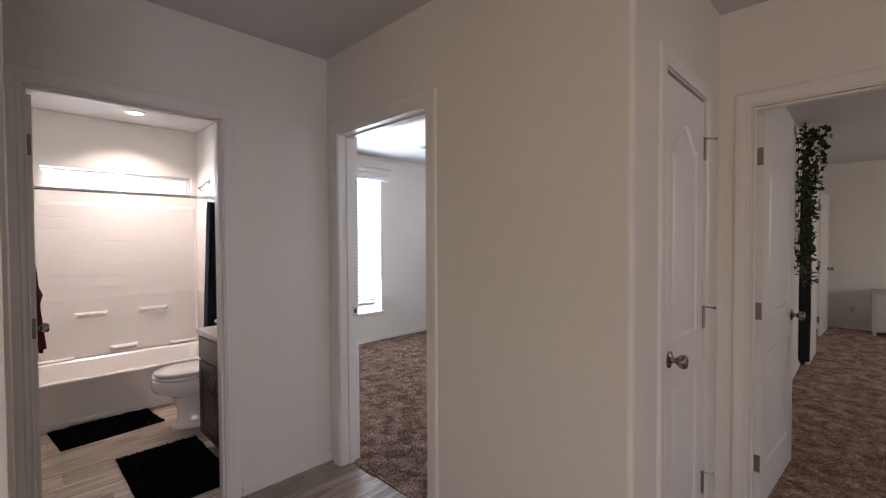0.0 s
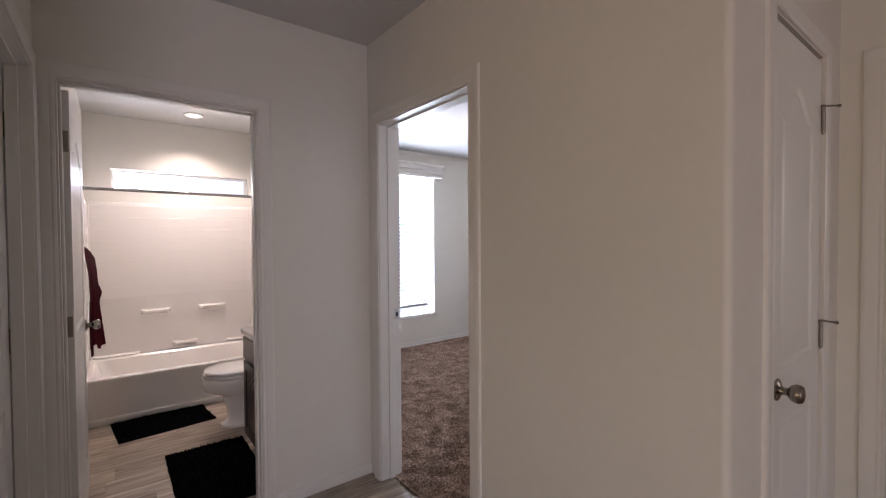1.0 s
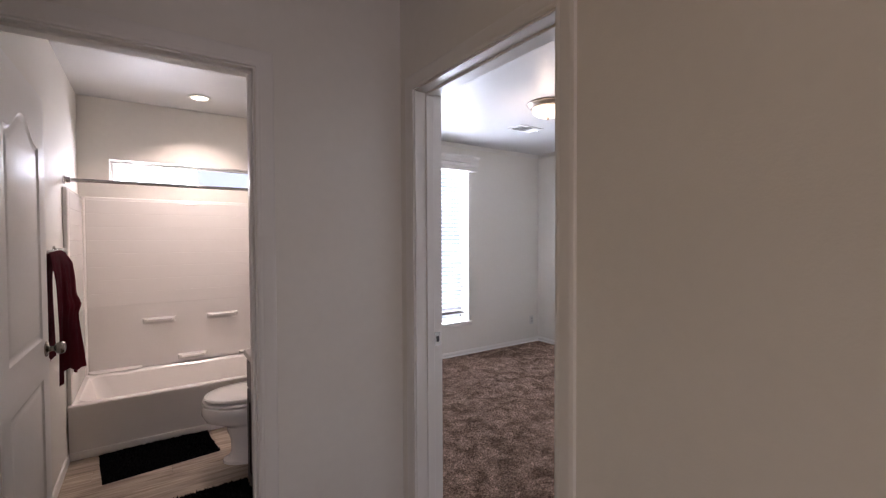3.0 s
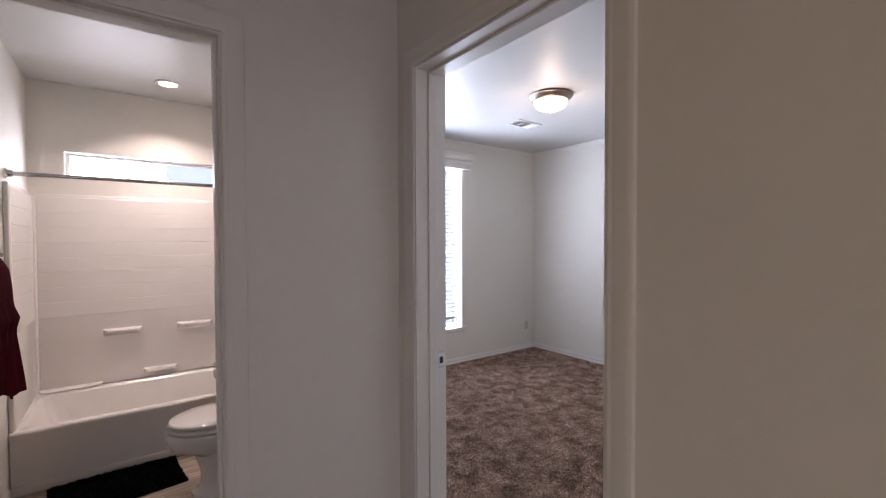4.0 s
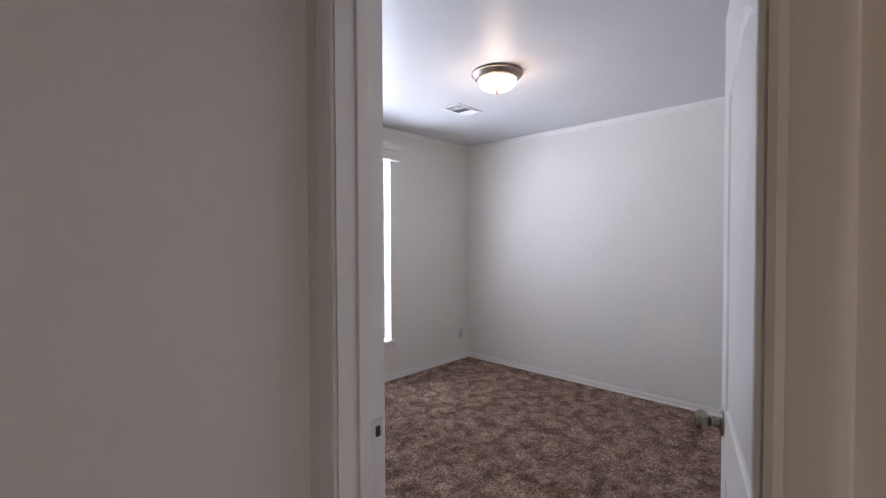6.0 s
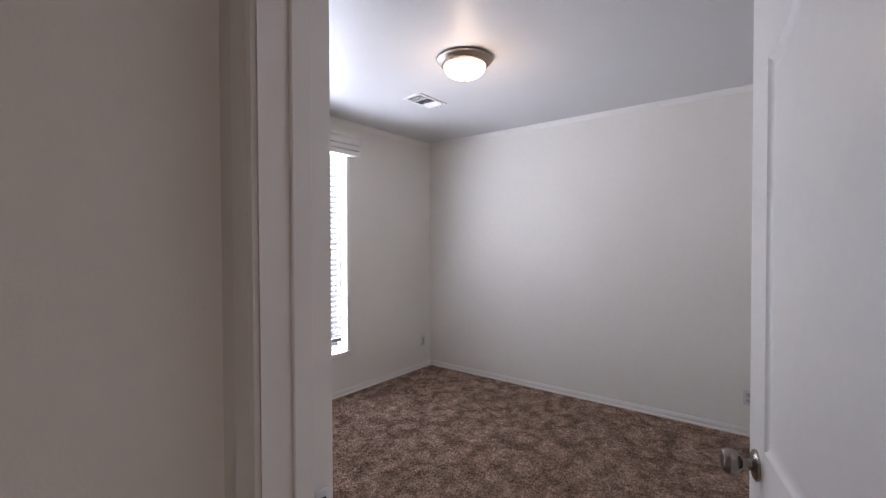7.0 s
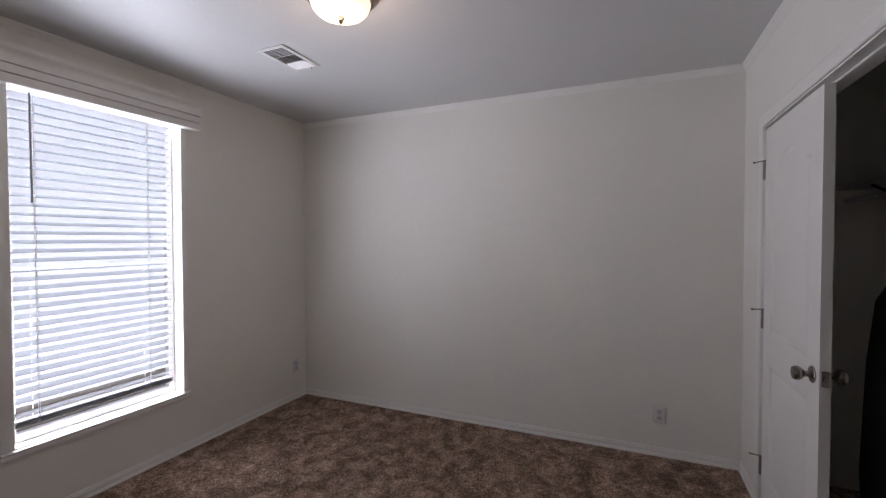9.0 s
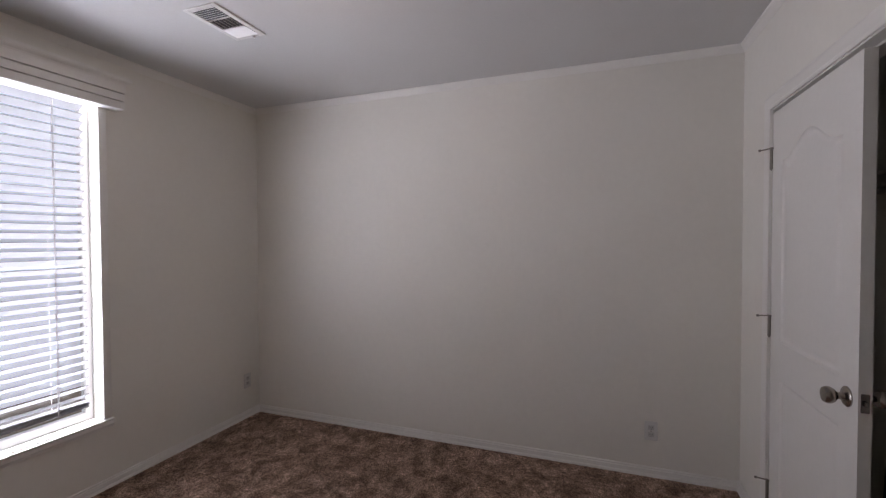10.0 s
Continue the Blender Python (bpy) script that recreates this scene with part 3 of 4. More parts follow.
def surround():
    top = thing("shower_surround", "white moulded shower surround with embossed tile lines", "shower wall")
    z0, z1 = 0.354, 1.745
    part("back_panel", box(0.244, 1.632, 5.036, 5.058, z0, z1, 0.006, 3), ACRYLIC, top)
    part("side_panel", box(0.2375, 0.262, 4.30, 5.036, z0, z1, 0.006, 3), ACRYLIC, top)
    part("side_panel", box(1.614, 1.6385, 4.30, 5.036, z0, z1, 0.006, 3), ACRYLIC, top)
    part("cove", rod((0.262, 5.036, z0), (0.262, 5.036, z1 - 0.01), 0.016, 12), ACRYLIC, top)
    part("cove", rod((1.614, 5.036, z0), (1.614, 5.036, z1 - 0.01), 0.016, 12), ACRYLIC, top)
    ledges = ((0.625, 0.868, 0.755, 0.055), (0.868, 1.094, 0.425, 0.055), (1.094, 1.348, 0.755, 0.055), (1.348, 1.612, 0.385, 0.03), (0.264, 0.625, 0.372, 0.017))
    for a, b, hi, fall in ledges:
        # a shallow shelf that melts into the panel below and at its ends
        prof = [(0.0, hi + 0.004), (0.040, hi), (0.050, hi - 0.002), (0.054, hi - 0.007), (0.052, hi - 0.012)]
        prof += [(0.052 * (0.5 + 0.5 * math.cos(math.pi * q / 10)), hi - 0.013 - (fall - 0.013) * q / 10) for q in range(1, 11)]
        bm = bmesh.new()
        rings = []
        for q in range(17):
            v = q / 16
            e = min(1, min(v, 1 - v) / 0.10)
            grow = (0.5 - 0.5 * math.cos(math.pi * e)) * 0.97 + 0.03
            rings.append([(a + 0.004 + (b - a - 0.008) * v, 5.0362 - out * grow, z) for out, z in prof])
        loft(bm, rings)
        part("soap_ledge", bm, ACRYLIC, top)
    # embossed rows
    h, g = 0.1055, 0.0020

    def band(half):
        bm = bmesh.new()
        rings = []
        for x, d in ((-half, 0.0), (-half + 0.006, 0.0017), (half - 0.006, 0.0017), (half, 0.0)):
            rings.append([(x, 0, -h / 2), (x, -d * 0.6, -h / 2 + 0.0008), (x, -d, -h / 2 + g), (x, -d, h / 2 - g), (x, -d * 0.6, h / 2 - 0.0008), (x, 0, h / 2)])
        loft(bm, rings)
        return mesh_of(bm, "tile", ACRYLIC, False)
    long, short = band(0.664), band(0.33)
    for r in range(8):
        z = 1.722 - h * (r + 0.5)
        for me, x, y, turn in ((long, 0.938, 5.0365, 0), (short, 0.2615, 4.675, 90), (short, 1.6145, 4.675, -90)):
            ob = new("tile", me)
            ob.parent, ob.location, ob.rotation_euler = top, (x, y, z), (0, 0, radians(turn))
    return top


def ellipse(cx, cy, ax, ay, z, k=28, back=1.0):
    """Egg ring, blunt towards +x."""
    return [(cx + ax * math.cos(a) * (back if math.cos(a) > 0 else 1), cy + ay * math.sin(a), z) for a in (2 * math.pi * i / k for i in range(k))]


def toilet():
    top = thing("toilet", "white two-piece porcelain toilet with closed lid", "toilet")
    cy = 3.715
    bm = bmesh.new()
    loft(bm, [ellipse(1.280, cy, 0.232, 0.118, 0.0), ellipse(1.280, cy, 0.232, 0.118, 0.018), ellipse(1.287, cy, 0.210, 0.106, 0.032), ellipse(1.290, cy, 0.196, 0.092, 0.06),
              ellipse(1.290, cy, 0.198, 0.090, 0.14), ellipse(1.280, cy, 0.205, 0.096, 0.19), ellipse(1.272, cy, 0.205, 0.108, 0.225), ellipse(1.245, cy, 0.222, 0.132, 0.252),
              ellipse(1.196, cy, 0.243, 0.164, 0.284), ellipse(1.176, cy, 0.244, 0.180, 0.325), ellipse(1.173, cy, 0.242, 0.184, 0.360), ellipse(1.173, cy, 0.236, 0.179, 0.378), ellipse(1.173, cy, 0.22, 0.165, 0.384)])
    part("bowl", bm, PORCELAIN, top)
    bm = bmesh.new()
    loft(bm, [ellipse(1.180, cy, 0.214, 0.160, 0.3842), ellipse(1.180, cy, 0.216, 0.162, 0.389), ellipse(1.172, cy, 0.232, 0.177, 0.390), ellipse(1.172, cy, 0.236, 0.181, 0.396), ellipse(1.172, cy, 0.234, 0.179, 0.406), ellipse(1.174, cy, 0.222, 0.168, 0.409)])
    part("seat", bm, PORCELAIN, top)
    bm = bmesh.new()
    loft(bm, [ellipse(1.186, cy, 0.200, 0.146, 0.4092), ellipse(1.186, cy, 0.200, 0.146, 0.417), ellipse(1.174, cy, 0.228, 0.173, 0.418), ellipse(1.174, cy, 0.232, 0.177, 0.424), ellipse(1.175, cy, 0.228, 0.173, 0.433), ellipse(1.178, cy, 0.20, 0.150, 0.443), ellipse(1.18, cy, 0.13, 0.10, 0.449), ellipse(1.18, cy, 0.06, 0.045, 0.451)])
    part("lid", bm, PORCELAIN, top)
    part("tank", box(1.440, 1.632, cy - 0.215, cy + 0.215, 0.385, 0.70, 0.022, 4), PORCELAIN, top)
    part("tank_lid", box(1.430, 1.636, cy - 0.225, cy + 0.225, 0.702, 0.738, 0.012, 3), PORCELAIN, top)
    part("tank_shelf", box(1.36, 1.60, cy - 0.12, cy + 0.12, 0.30, 0.384, 0.02, 3), PORCELAIN, top)
    part("flush_lever", rod((1.434, cy - 0.17, 0.65), (1.436, cy - 0.09, 0.645), 0.006, 10), CHROME, top, "chrome flush lever")
    for s in (-1, 1):
        part("bolt_cap", lathe([(0.013, 0.0), (0.013, 0.008), (0.008, 0.015), (0.002, 0.017)], Matrix.Translation((1.22, cy + s * 0.118, 0.0)), 12), PORCELAIN, top)
    return top


def vanity():
    top = thing("vanity_cabinet", "dark espresso bathroom vanity with shaker doors", "vanity")
    x0, x1, y0, y1 = 1.128, 1.637, 2.575, 3.235
    part("body", box(x0, x1, y0, y1, 0.10, 0.775, 0.002, 1), CABINET, top)
    part("toe_kick", box(x0 + 0.06, x1, y0 + 0.004, y1 - 0.004, 0.0, 0.10), CABINET, top)
    mid = (y0 + y1) / 2
    for a, b, knob in ((y0 + 0.012, mid - 0.003, mid - 0.035), (mid + 0.003, y1 - 0.012, mid + 0.035)):
        d = part("cabinet_door", box(x0 - 0.012, x0 - 0.0005, a + 0.05, b - 0.05, 0.17, 0.55, 0.001, 1), CABINET, top)
        for n, bb in (("stile", (a, a + 0.052, 0.115, 0.60)), ("stile", (b - 0.052, b, 0.115, 0.60)), ("rail", (a + 0.052, b - 0.052, 0.115, 0.17)), ("rail", (a + 0.052, b - 0.052, 0.545, 0.60))):
            part(n, box(x0 - 0.020, x0 - 0.0007, bb[0], bb[1], bb[2], bb[3], 0.0015, 1), CABINET, d)
        bm = bmesh.new()
        rings = []
        for i in range(13):
            a2 = math.pi * i / 12
            c = Vector((x0 - 0.020 - 0.028 * math.sin(a2), knob, 0.50 - 0.055 * math.cos(a2)))
            rings.append([c + Vector((0.0045 * math.cos(t) * math.sin(a2) , 0.0045 * math.sin(t), -0.0045 * math.cos(t) * math.cos(a2))) for t in (2 * math.pi * j / 8 for j in range(8))])
        loft(bm, rings)
        part("handle", bm, NICKEL, d, "bowed nickel pull")
    part("false_drawer", box(x0 - 0.020, x0 - 0.0005, y0 + 0.012, y1 - 0.012, 0.615, 0.760, 0.002, 1), CABINET, top)
    c = thing("countertop", "grey-beige laminate vanity top", "countertop")
    part("slab", box(x0 - 0.03, x1, y0 - 0.010, y1 + 0.012, 0.777, 0.812, 0.006, 3), COUNTER, c)
    part("backsplash", box(x1 - 0.018, x1, y0 - 0.010, y1 + 0.012, 0.812, 0.90, 0.004, 2), COUNTER, c)
    s = thing("sink", "white oval drop-in sink with chrome faucet", "sink")
    m = Matrix.Translation((1.39, 2.90, 0.8125))
    part("rim", lathe([(0.205, 0.0), (0.205, 0.010), (0.195, 0.016), (0.178, 0.012), (0.15, 0.004), (0.10, 0.0025)], m, 32, 1.0, 1.15), PORCELAIN, s)
    part("faucet", rod((1.60, 2.90, 0.8125), (1.60, 2.90, 0.93), 0.016, 14), CHROME, s)
    part("spout", rod((1.605, 2.90, 0.915), (1.48, 2.90, 0.935), 0.011, 12), CHROME, s)


def shag(name, label, cx, cy, sx, sy, turn, seed):
    """Thick rug: a base with a deep pile of tufts and an uneven edge."""
    top = thing(name, label, "bath mat", m=pose(cx, cy, 0.001, 0, 0, turn))
    part("backing", box(-sx / 2, sx / 2, -sy / 2, sy / 2, 0, 0.006, 0.002, 1), RUG, top)
    rnd = random.Random(seed)
    verts, faces = [], []
    n = int(sx * sy * 11000)
    for _ in range(n):
        x, y = rnd.uniform(-sx / 2, sx / 2), rnd.uniform(-sy / 2, sy / 2)
        a, r, h = rnd.uniform(0, 6.28), rnd.uniform(0.005, 0.008), rnd.uniform(0.013, 0.020)
        lx, ly = rnd.uniform(-0.007, 0.007), rnd.uniform(-0.007, 0.007)
        i = len(verts)
        for k in range(3):
            verts.append((x + r * math.cos(a + 2.094 * k), y + r * math.sin(a + 2.094 * k), 0.004))
        verts.append((x + lx, y + ly, h))
        faces += [(i, i + 1, i + 3), (i + 1, i + 2, i + 3), (i + 2, i, i + 3)]
    me = bpy.data.meshes.new("pile")
    me.from_pydata(verts, [], faces)
    me.materials.append(RUG)
    tagged(new("pile", me), kind="stuff").parent = top
    return top


def towel_and_bar():
    bar = thing("towel_bar", "brushed nickel towel bar on the bathroom wall", "towel bar")
    part("bar", rod((0.284, 3.36, 1.35), (0.284, 3.97, 1.35), 0.008, 12), NICKEL, bar)
    for y in (3.37, 3.96):
        part("post", rod((0.2365, y, 1.35), (0.290, y, 1.35), 0.011, 12), NICKEL, bar)
        part("rosette", rod((0.2365, y, 1.35), (0.244, y, 1.35), 0.024, 16), NICKEL, bar)
    bm = bmesh.new()
    rows = 26
    cols = 18
    grid = []
    for i in range(rows * 2 + 1):
        s = i - rows
        drop = abs(s) / rows
        side = 1 if s > 0 else -1
        line = []
        for j in range(cols + 1):
            v = j / cols
            y = 3.43 + 0.37 * v + 0.012 * math.sin(5 * drop + v * 3)
            ripple = 0.010 * math.sin(v * 13 + 0.8 * drop) + 0.007 * math.sin(v * 29 + 3 * drop)
            length = (0.655 if side > 0 else 0.58) - 0.05 * max(0, math.sin(v * 7.0 - 1.2)) * drop
            sag = 0.032 * v * min(1, drop * 9) + 0.018 * drop * v + 0.018 * v * math.exp(-((drop - 0.46) / 0.055) ** 2) + 0.022 * v * max(0, drop - 0.6)
            x = 0.284 + (side * (0.013 + 0.016 * min(1, drop * 4)) if s else 0) + ripple * min(1, drop * 1.5) * (1 if side > 0 else 0.3) + (sag if side > 0 else 0)
            z = 1.361 - (0.004 if s == 0 else 0) - drop * length + (0.0 if abs(s) > 1 else 0.002)
            line.append(bm.verts.new((max(0.243, x), y, z)))
        grid.append(line)
    for a, b in zip(grid, grid[1:]):
        for j in range(cols):
            bm.faces.new((a[j], a[j + 1], b[j + 1], b[j]))
    bmesh.ops.solidify(bm, geom=bm.faces[:], thickness=0.009)
    t = part("bath_towel", bm, TOWEL)
    tagged(t, "burgundy terry bath towel folded over the bar", "towel")


def curtain():
    rodt = thing("shower_rod", "chrome shower curtain rod across the tub", "curtain rod")
    part("tube", rod((0.2365, 4.36, 1.795), (1.6385, 4.36, 1.795), 0.0125, 16), CHROME, rodt)
    for x, s in ((0.2365, 1), (1.6385, -1)):
        turn = Matrix.Translation((x, 4.36, 1.795)) @ Matrix.Rotation(radians(90 * s), 4, "Y")
        part("flange", lathe([(0.030, 0.0), (0.030, 0.006), (0.022, 0.012), (0.020, 0.030), (0.016, 0.036)], turn, 20), CHROME, rodt)
    top = thing("shower_curtain", "dark navy shower curtain bunched at the end of the rod", "curtain")
    bm = bmesh.new()
    rows, cols = 24, 64
    grid = []
    for i in range(rows + 1):
        d = i / rows
        line = []
        for j in range(cols + 1):
            v = j / cols
            x0 = 1.515 - 0.085 * d ** 0.8
            x = x0 + (1.612 - x0) * v
            y = 4.33 - 0.06 * d * (0.5 + 0.5 * d) + (0.022 + 0.012 * d) * math.sin(v * 2 * math.pi * 6 + 0.5 * math.sin(3 * d)) - 0.03 * min(1, d * 3)
            line.append(bm.verts.new((x, y, 1.755 - 1.60 * d)))
        grid.append(line)
    for a, b in zip(grid, grid[1:]):
        for j in range(cols):
            bm.faces.new((a[j], a[j + 1], b[j + 1], b[j]))
    part("drape", bm, CURTAIN, top)
    for k in range(6):
        x = 1.515 + 0.017 * k
        ring = bmesh.new()
        pts = [[(x + 0.0018 * math.cos(t), 4.36 + (0.0155 + 0.0018 * math.sin(t)) * math.cos(a), 1.787 + (0.026 + 0.0018 * math.sin(t)) * math.sin(a)) for t in (0, 1.57, 3.14, 4.71)]
               for a in (2 * math.pi * q / 16 for q in range(16))]
        loft(ring, pts + [pts[0]], cap=False)
        part("ring", ring, CHROME, top)


def shower_head():
    top = thing("wall_shower", "chrome shower head on a bent wall arm", "shower head")
    pts = [(1.638, 4.66, 1.985), (1.620, 4.66, 1.980), (1.600, 4.66, 1.962), (1.583, 4.66, 1.938)]
    for a, b in zip(pts, pts[1:]):
        part("arm", rod(a, b, 0.0085, 12), CHROME, top)
    part("escutcheon", rod((1.6385, 4.66, 1.985), (1.631, 4.66, 1.985), 0.028, 18), CHROME, top)
    turn = look((1.583, 4.66, 1.938), (1.55, 4.66, 1.89))
    part("head", lathe([(0.010, 0.01), (0.012, -0.008), (0.016, -0.020), (0.030, -0.042), (0.034, -0.052), (0.031, -0.056)], turn, 20), CHROME, top)


def bath_window():
    a, b, lo, hi = BATH_WINDOW
    top = thing("window_2", "long narrow frosted window high on the bathroom wall", "window", kind="structure")
    y = 5.13
    for n, bb in (("frame", (a, a + 0.025, lo, hi)), ("frame", (b - 0.025, b, lo, hi)), ("frame", (a + 0.025, b - 0.025, lo, lo + 0.022)), ("frame", (a + 0.025, b - 0.025, hi - 0.022, hi))):
        part("window_" + n, box(bb[0], bb[1], y, y + 0.04, bb[2], bb[3], 0.002, 1), PLASTIC, top)
    g = part("pane", box(a + 0.025, b - 0.025, y + 0.018, y + 0.022, lo + 0.022, hi - 0.022), GLASS, top)
    g.visible_shadow = False


def recessed_light():
    top = thing("recessed_light", "small round recessed ceiling light, switched on", "ceiling light")
    m = Matrix.Translation((1.035, 4.63, 2.530))
    part("trim_ring", lathe([(0.052, -0.001), (0.082, -0.001), (0.084, -0.004), (0.078, -0.008), (0.060, -0.007), (0.056, -0.001)], m, 32), PLASTIC, top)
    part("lens", lathe([(0.055, -0.0015), (0.055, -0.0045), (0.040, -0.006), (0.01, -0.0065)], m, 32), LENS, top)


bathtub(), surround(), toilet(), vanity()
shag("bath_mat", "black shag bath mat beside the tub", 0.722, 4.075, 0.615, 0.43, 6.0, 3)
shag("bath_mat", "large black shag rug in front of the vanity", 0.905, 3.03, 0.46, 0.80, 0.0, 4)
towel_and_bar(), curtain(), shower_head(), bath_window(), recessed_light()


# ---- bedroom ----
def bedroom_window():
    a, b, lo, hi = WINDOW
    top = thing("window_1", "tall white vinyl window with flat casing", "window", kind="structure")
    y = OUT_Y
    for bb in ((a - 0.055, a - 0.002, lo, hi), (b + 0.002, b + 0.045, lo, hi)):
        part("casing", box(bb[0], bb[1], y - 0.014, y - 0.0005, bb[2], bb[3], 0.003, 2), TRIM, top)
    prof = [(0, 0.0), (0.012, 0.0), (0.016, 0.012), (0.022, 0.020), (0.022, 0.040), (0.026, 0.046), (0.026, 0.052), (0, 0.052)]
    bm = bmesh.new()
    loft(bm, [[(x, y - 0.0005 - u, lo - 0.056 + w) for u, w in prof] for x in (a - 0.060, b + 0.052)])
    part("window_sill", bm, TRIM, top)
    for bb in ((a, a + 0.040, lo, hi), (b - 0.040, b, lo, hi), (a + 0.04, b - 0.04, lo, lo + 0.045), (a + 0.04, b - 0.04, hi - 0.04, hi), (a + 0.04, b - 0.04, 1.30, 1.335)):
        part("window_frame", box(bb[0], bb[1], y + 0.075, y + 0.115, bb[2], bb[3], 0.003, 1), PLASTIC, top)
    for z0, z1 in ((lo + 0.045, 1.30), (1.335, hi - 0.04)):
        g = part("pane", box(a + 0.04, b - 0.04, y + 0.092, y + 0.096, z0, z1), GLASS, top)
        g.visible_shadow = False


def blind():
    top = thing("window_blind", "white horizontal slat blind, lowered, slats tilted part open", "blind")
    a, b, y = 2.990, 3.795, OUT_Y + 0.018
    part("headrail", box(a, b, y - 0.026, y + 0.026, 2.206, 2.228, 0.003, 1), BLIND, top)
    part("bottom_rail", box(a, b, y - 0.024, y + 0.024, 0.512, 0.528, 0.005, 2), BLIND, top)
    tilt = radians(SLAT_TILT)
    bm = bmesh.new()
    k = 6
    rings = []
    for i in range(k + 1):
        u = -0.025 + 0.05 * i / k
        w = 0.0028 * (1 - (u / 0.025) ** 2)
        rings.append((u, w))
    prof = [(u, w + 0.0012) for u, w in rings] + [(u, w - 0.0012) for u, w in reversed(rings)]
    c, s = math.cos(tilt), math.sin(tilt)
    loft(bm, [[(x, c * u - s * w, s * u + c * w) for u, w in prof] for x in (a, b)])
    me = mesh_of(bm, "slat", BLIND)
    rnd = random.Random(5)
    n = 35
    for i in range(n):
        ob = new("slat", me)
        ob.parent = top
        ob.location = (0, y, 0.575 + 0.0472 * i)
        ob.rotation_euler = (radians(rnd.uniform(-0.7, 0.7)), 0, 0)
    for i in range(3):
        ob = new("slat", mesh_of(box(a, b, y - 0.025, y + 0.025, 0.531 + 0.0055 * i, 0.5335 + 0.0055 * i), "stacked_slat", BLIND))
        ob.parent = top
    for x in (3.080, 3.645):
        for dy in (-0.027, 0.027):
            part("ladder_cord", rod((x, y + dy, 0.52), (x, y + dy, 2.19), 0.0017, 6), CORD, top)
        part("lift_cord", rod((x + 0.006, y - 0.0285, 0.52), (x + 0.006, y - 0.0285, 2.19), 0.0012, 6), CORD, top)
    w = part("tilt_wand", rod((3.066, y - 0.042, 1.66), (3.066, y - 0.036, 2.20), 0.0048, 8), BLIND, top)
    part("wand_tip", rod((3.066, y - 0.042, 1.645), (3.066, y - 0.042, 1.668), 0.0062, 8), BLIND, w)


def valance():
    top = thing("window_valance", "white stepped wooden valance above the window", "valance")
    prof = [(0.062, 2.206), (0.068, 2.210), (0.068, 2.250), (0.061, 2.2515), (0.061, 2.2545), (0.070, 2.256), (0.070, 2.296), (0.063, 2.2975), (0.063, 2.3005), (0.072, 2.302),
            (0.072, 2.340), (0.074, 2.348), (0.080, 2.356), (0.088, 2.362), (0.094, 2.368), (0.097, 2.376), (0.096, 2.390)]
    x0, x1, y = 2.980, 3.900, OUT_Y - 0.0005
    for name, i, j in (("lower_board", 0, 3), ("middle_board", 4, 7), ("upper_board", 8, 10), ("crown_strip", 10, 16)):
        bm = bmesh.new()
        loft(bm, [[(x0 - out, y, z), (x0 - out, y - out - 0.012, z), (x1 + out, y - out - 0.012, z), (x1 + out, y, z)] for out, z in prof[i:j + 1]])
        part(name, bm, TRIM, top, smooth=False)
    part("backing_board", box(x0 - 0.048, x1 + 0.048, y - 0.058, y - 0.001, 2.212, 2.390), TRIM, top)


def ceiling_lamp():
    top = thing("ceiling_light", "flush dome ceiling light with brushed nickel pan, switched on", "ceiling light")
    m = Matrix.Translation((3.445, 3.20, H))
    part("pan", lathe([(0.150, 0.0), (0.166, -0.003), (0.170, -0.008), (0.170, -0.013), (0.162, -0.017), (0.160, -0.021), (0.156, -0.024), (0.152, -0.032), (0.145, -0.038),
                       (0.143, -0.043), (0.136, -0.046), (0.126, -0.046)], m, 48), PAN, top, "satin nickel stepped pan")
    part("globe", lathe([(0.126, -0.040), (0.129, -0.048), (0.127, -0.060), (0.119, -0.078), (0.101, -0.096), (0.074, -0.108), (0.040, -0.114), (0.008, -0.115)], m, 48), GLOBE, top, "frosted white glass bowl")
    part("finial", lathe([(0.015, -0.113), (0.018, -0.118), (0.013, -0.123), (0.007, -0.127), (0.011, -0.133), (0.004, -0.142)], m, 16), PAN, top)


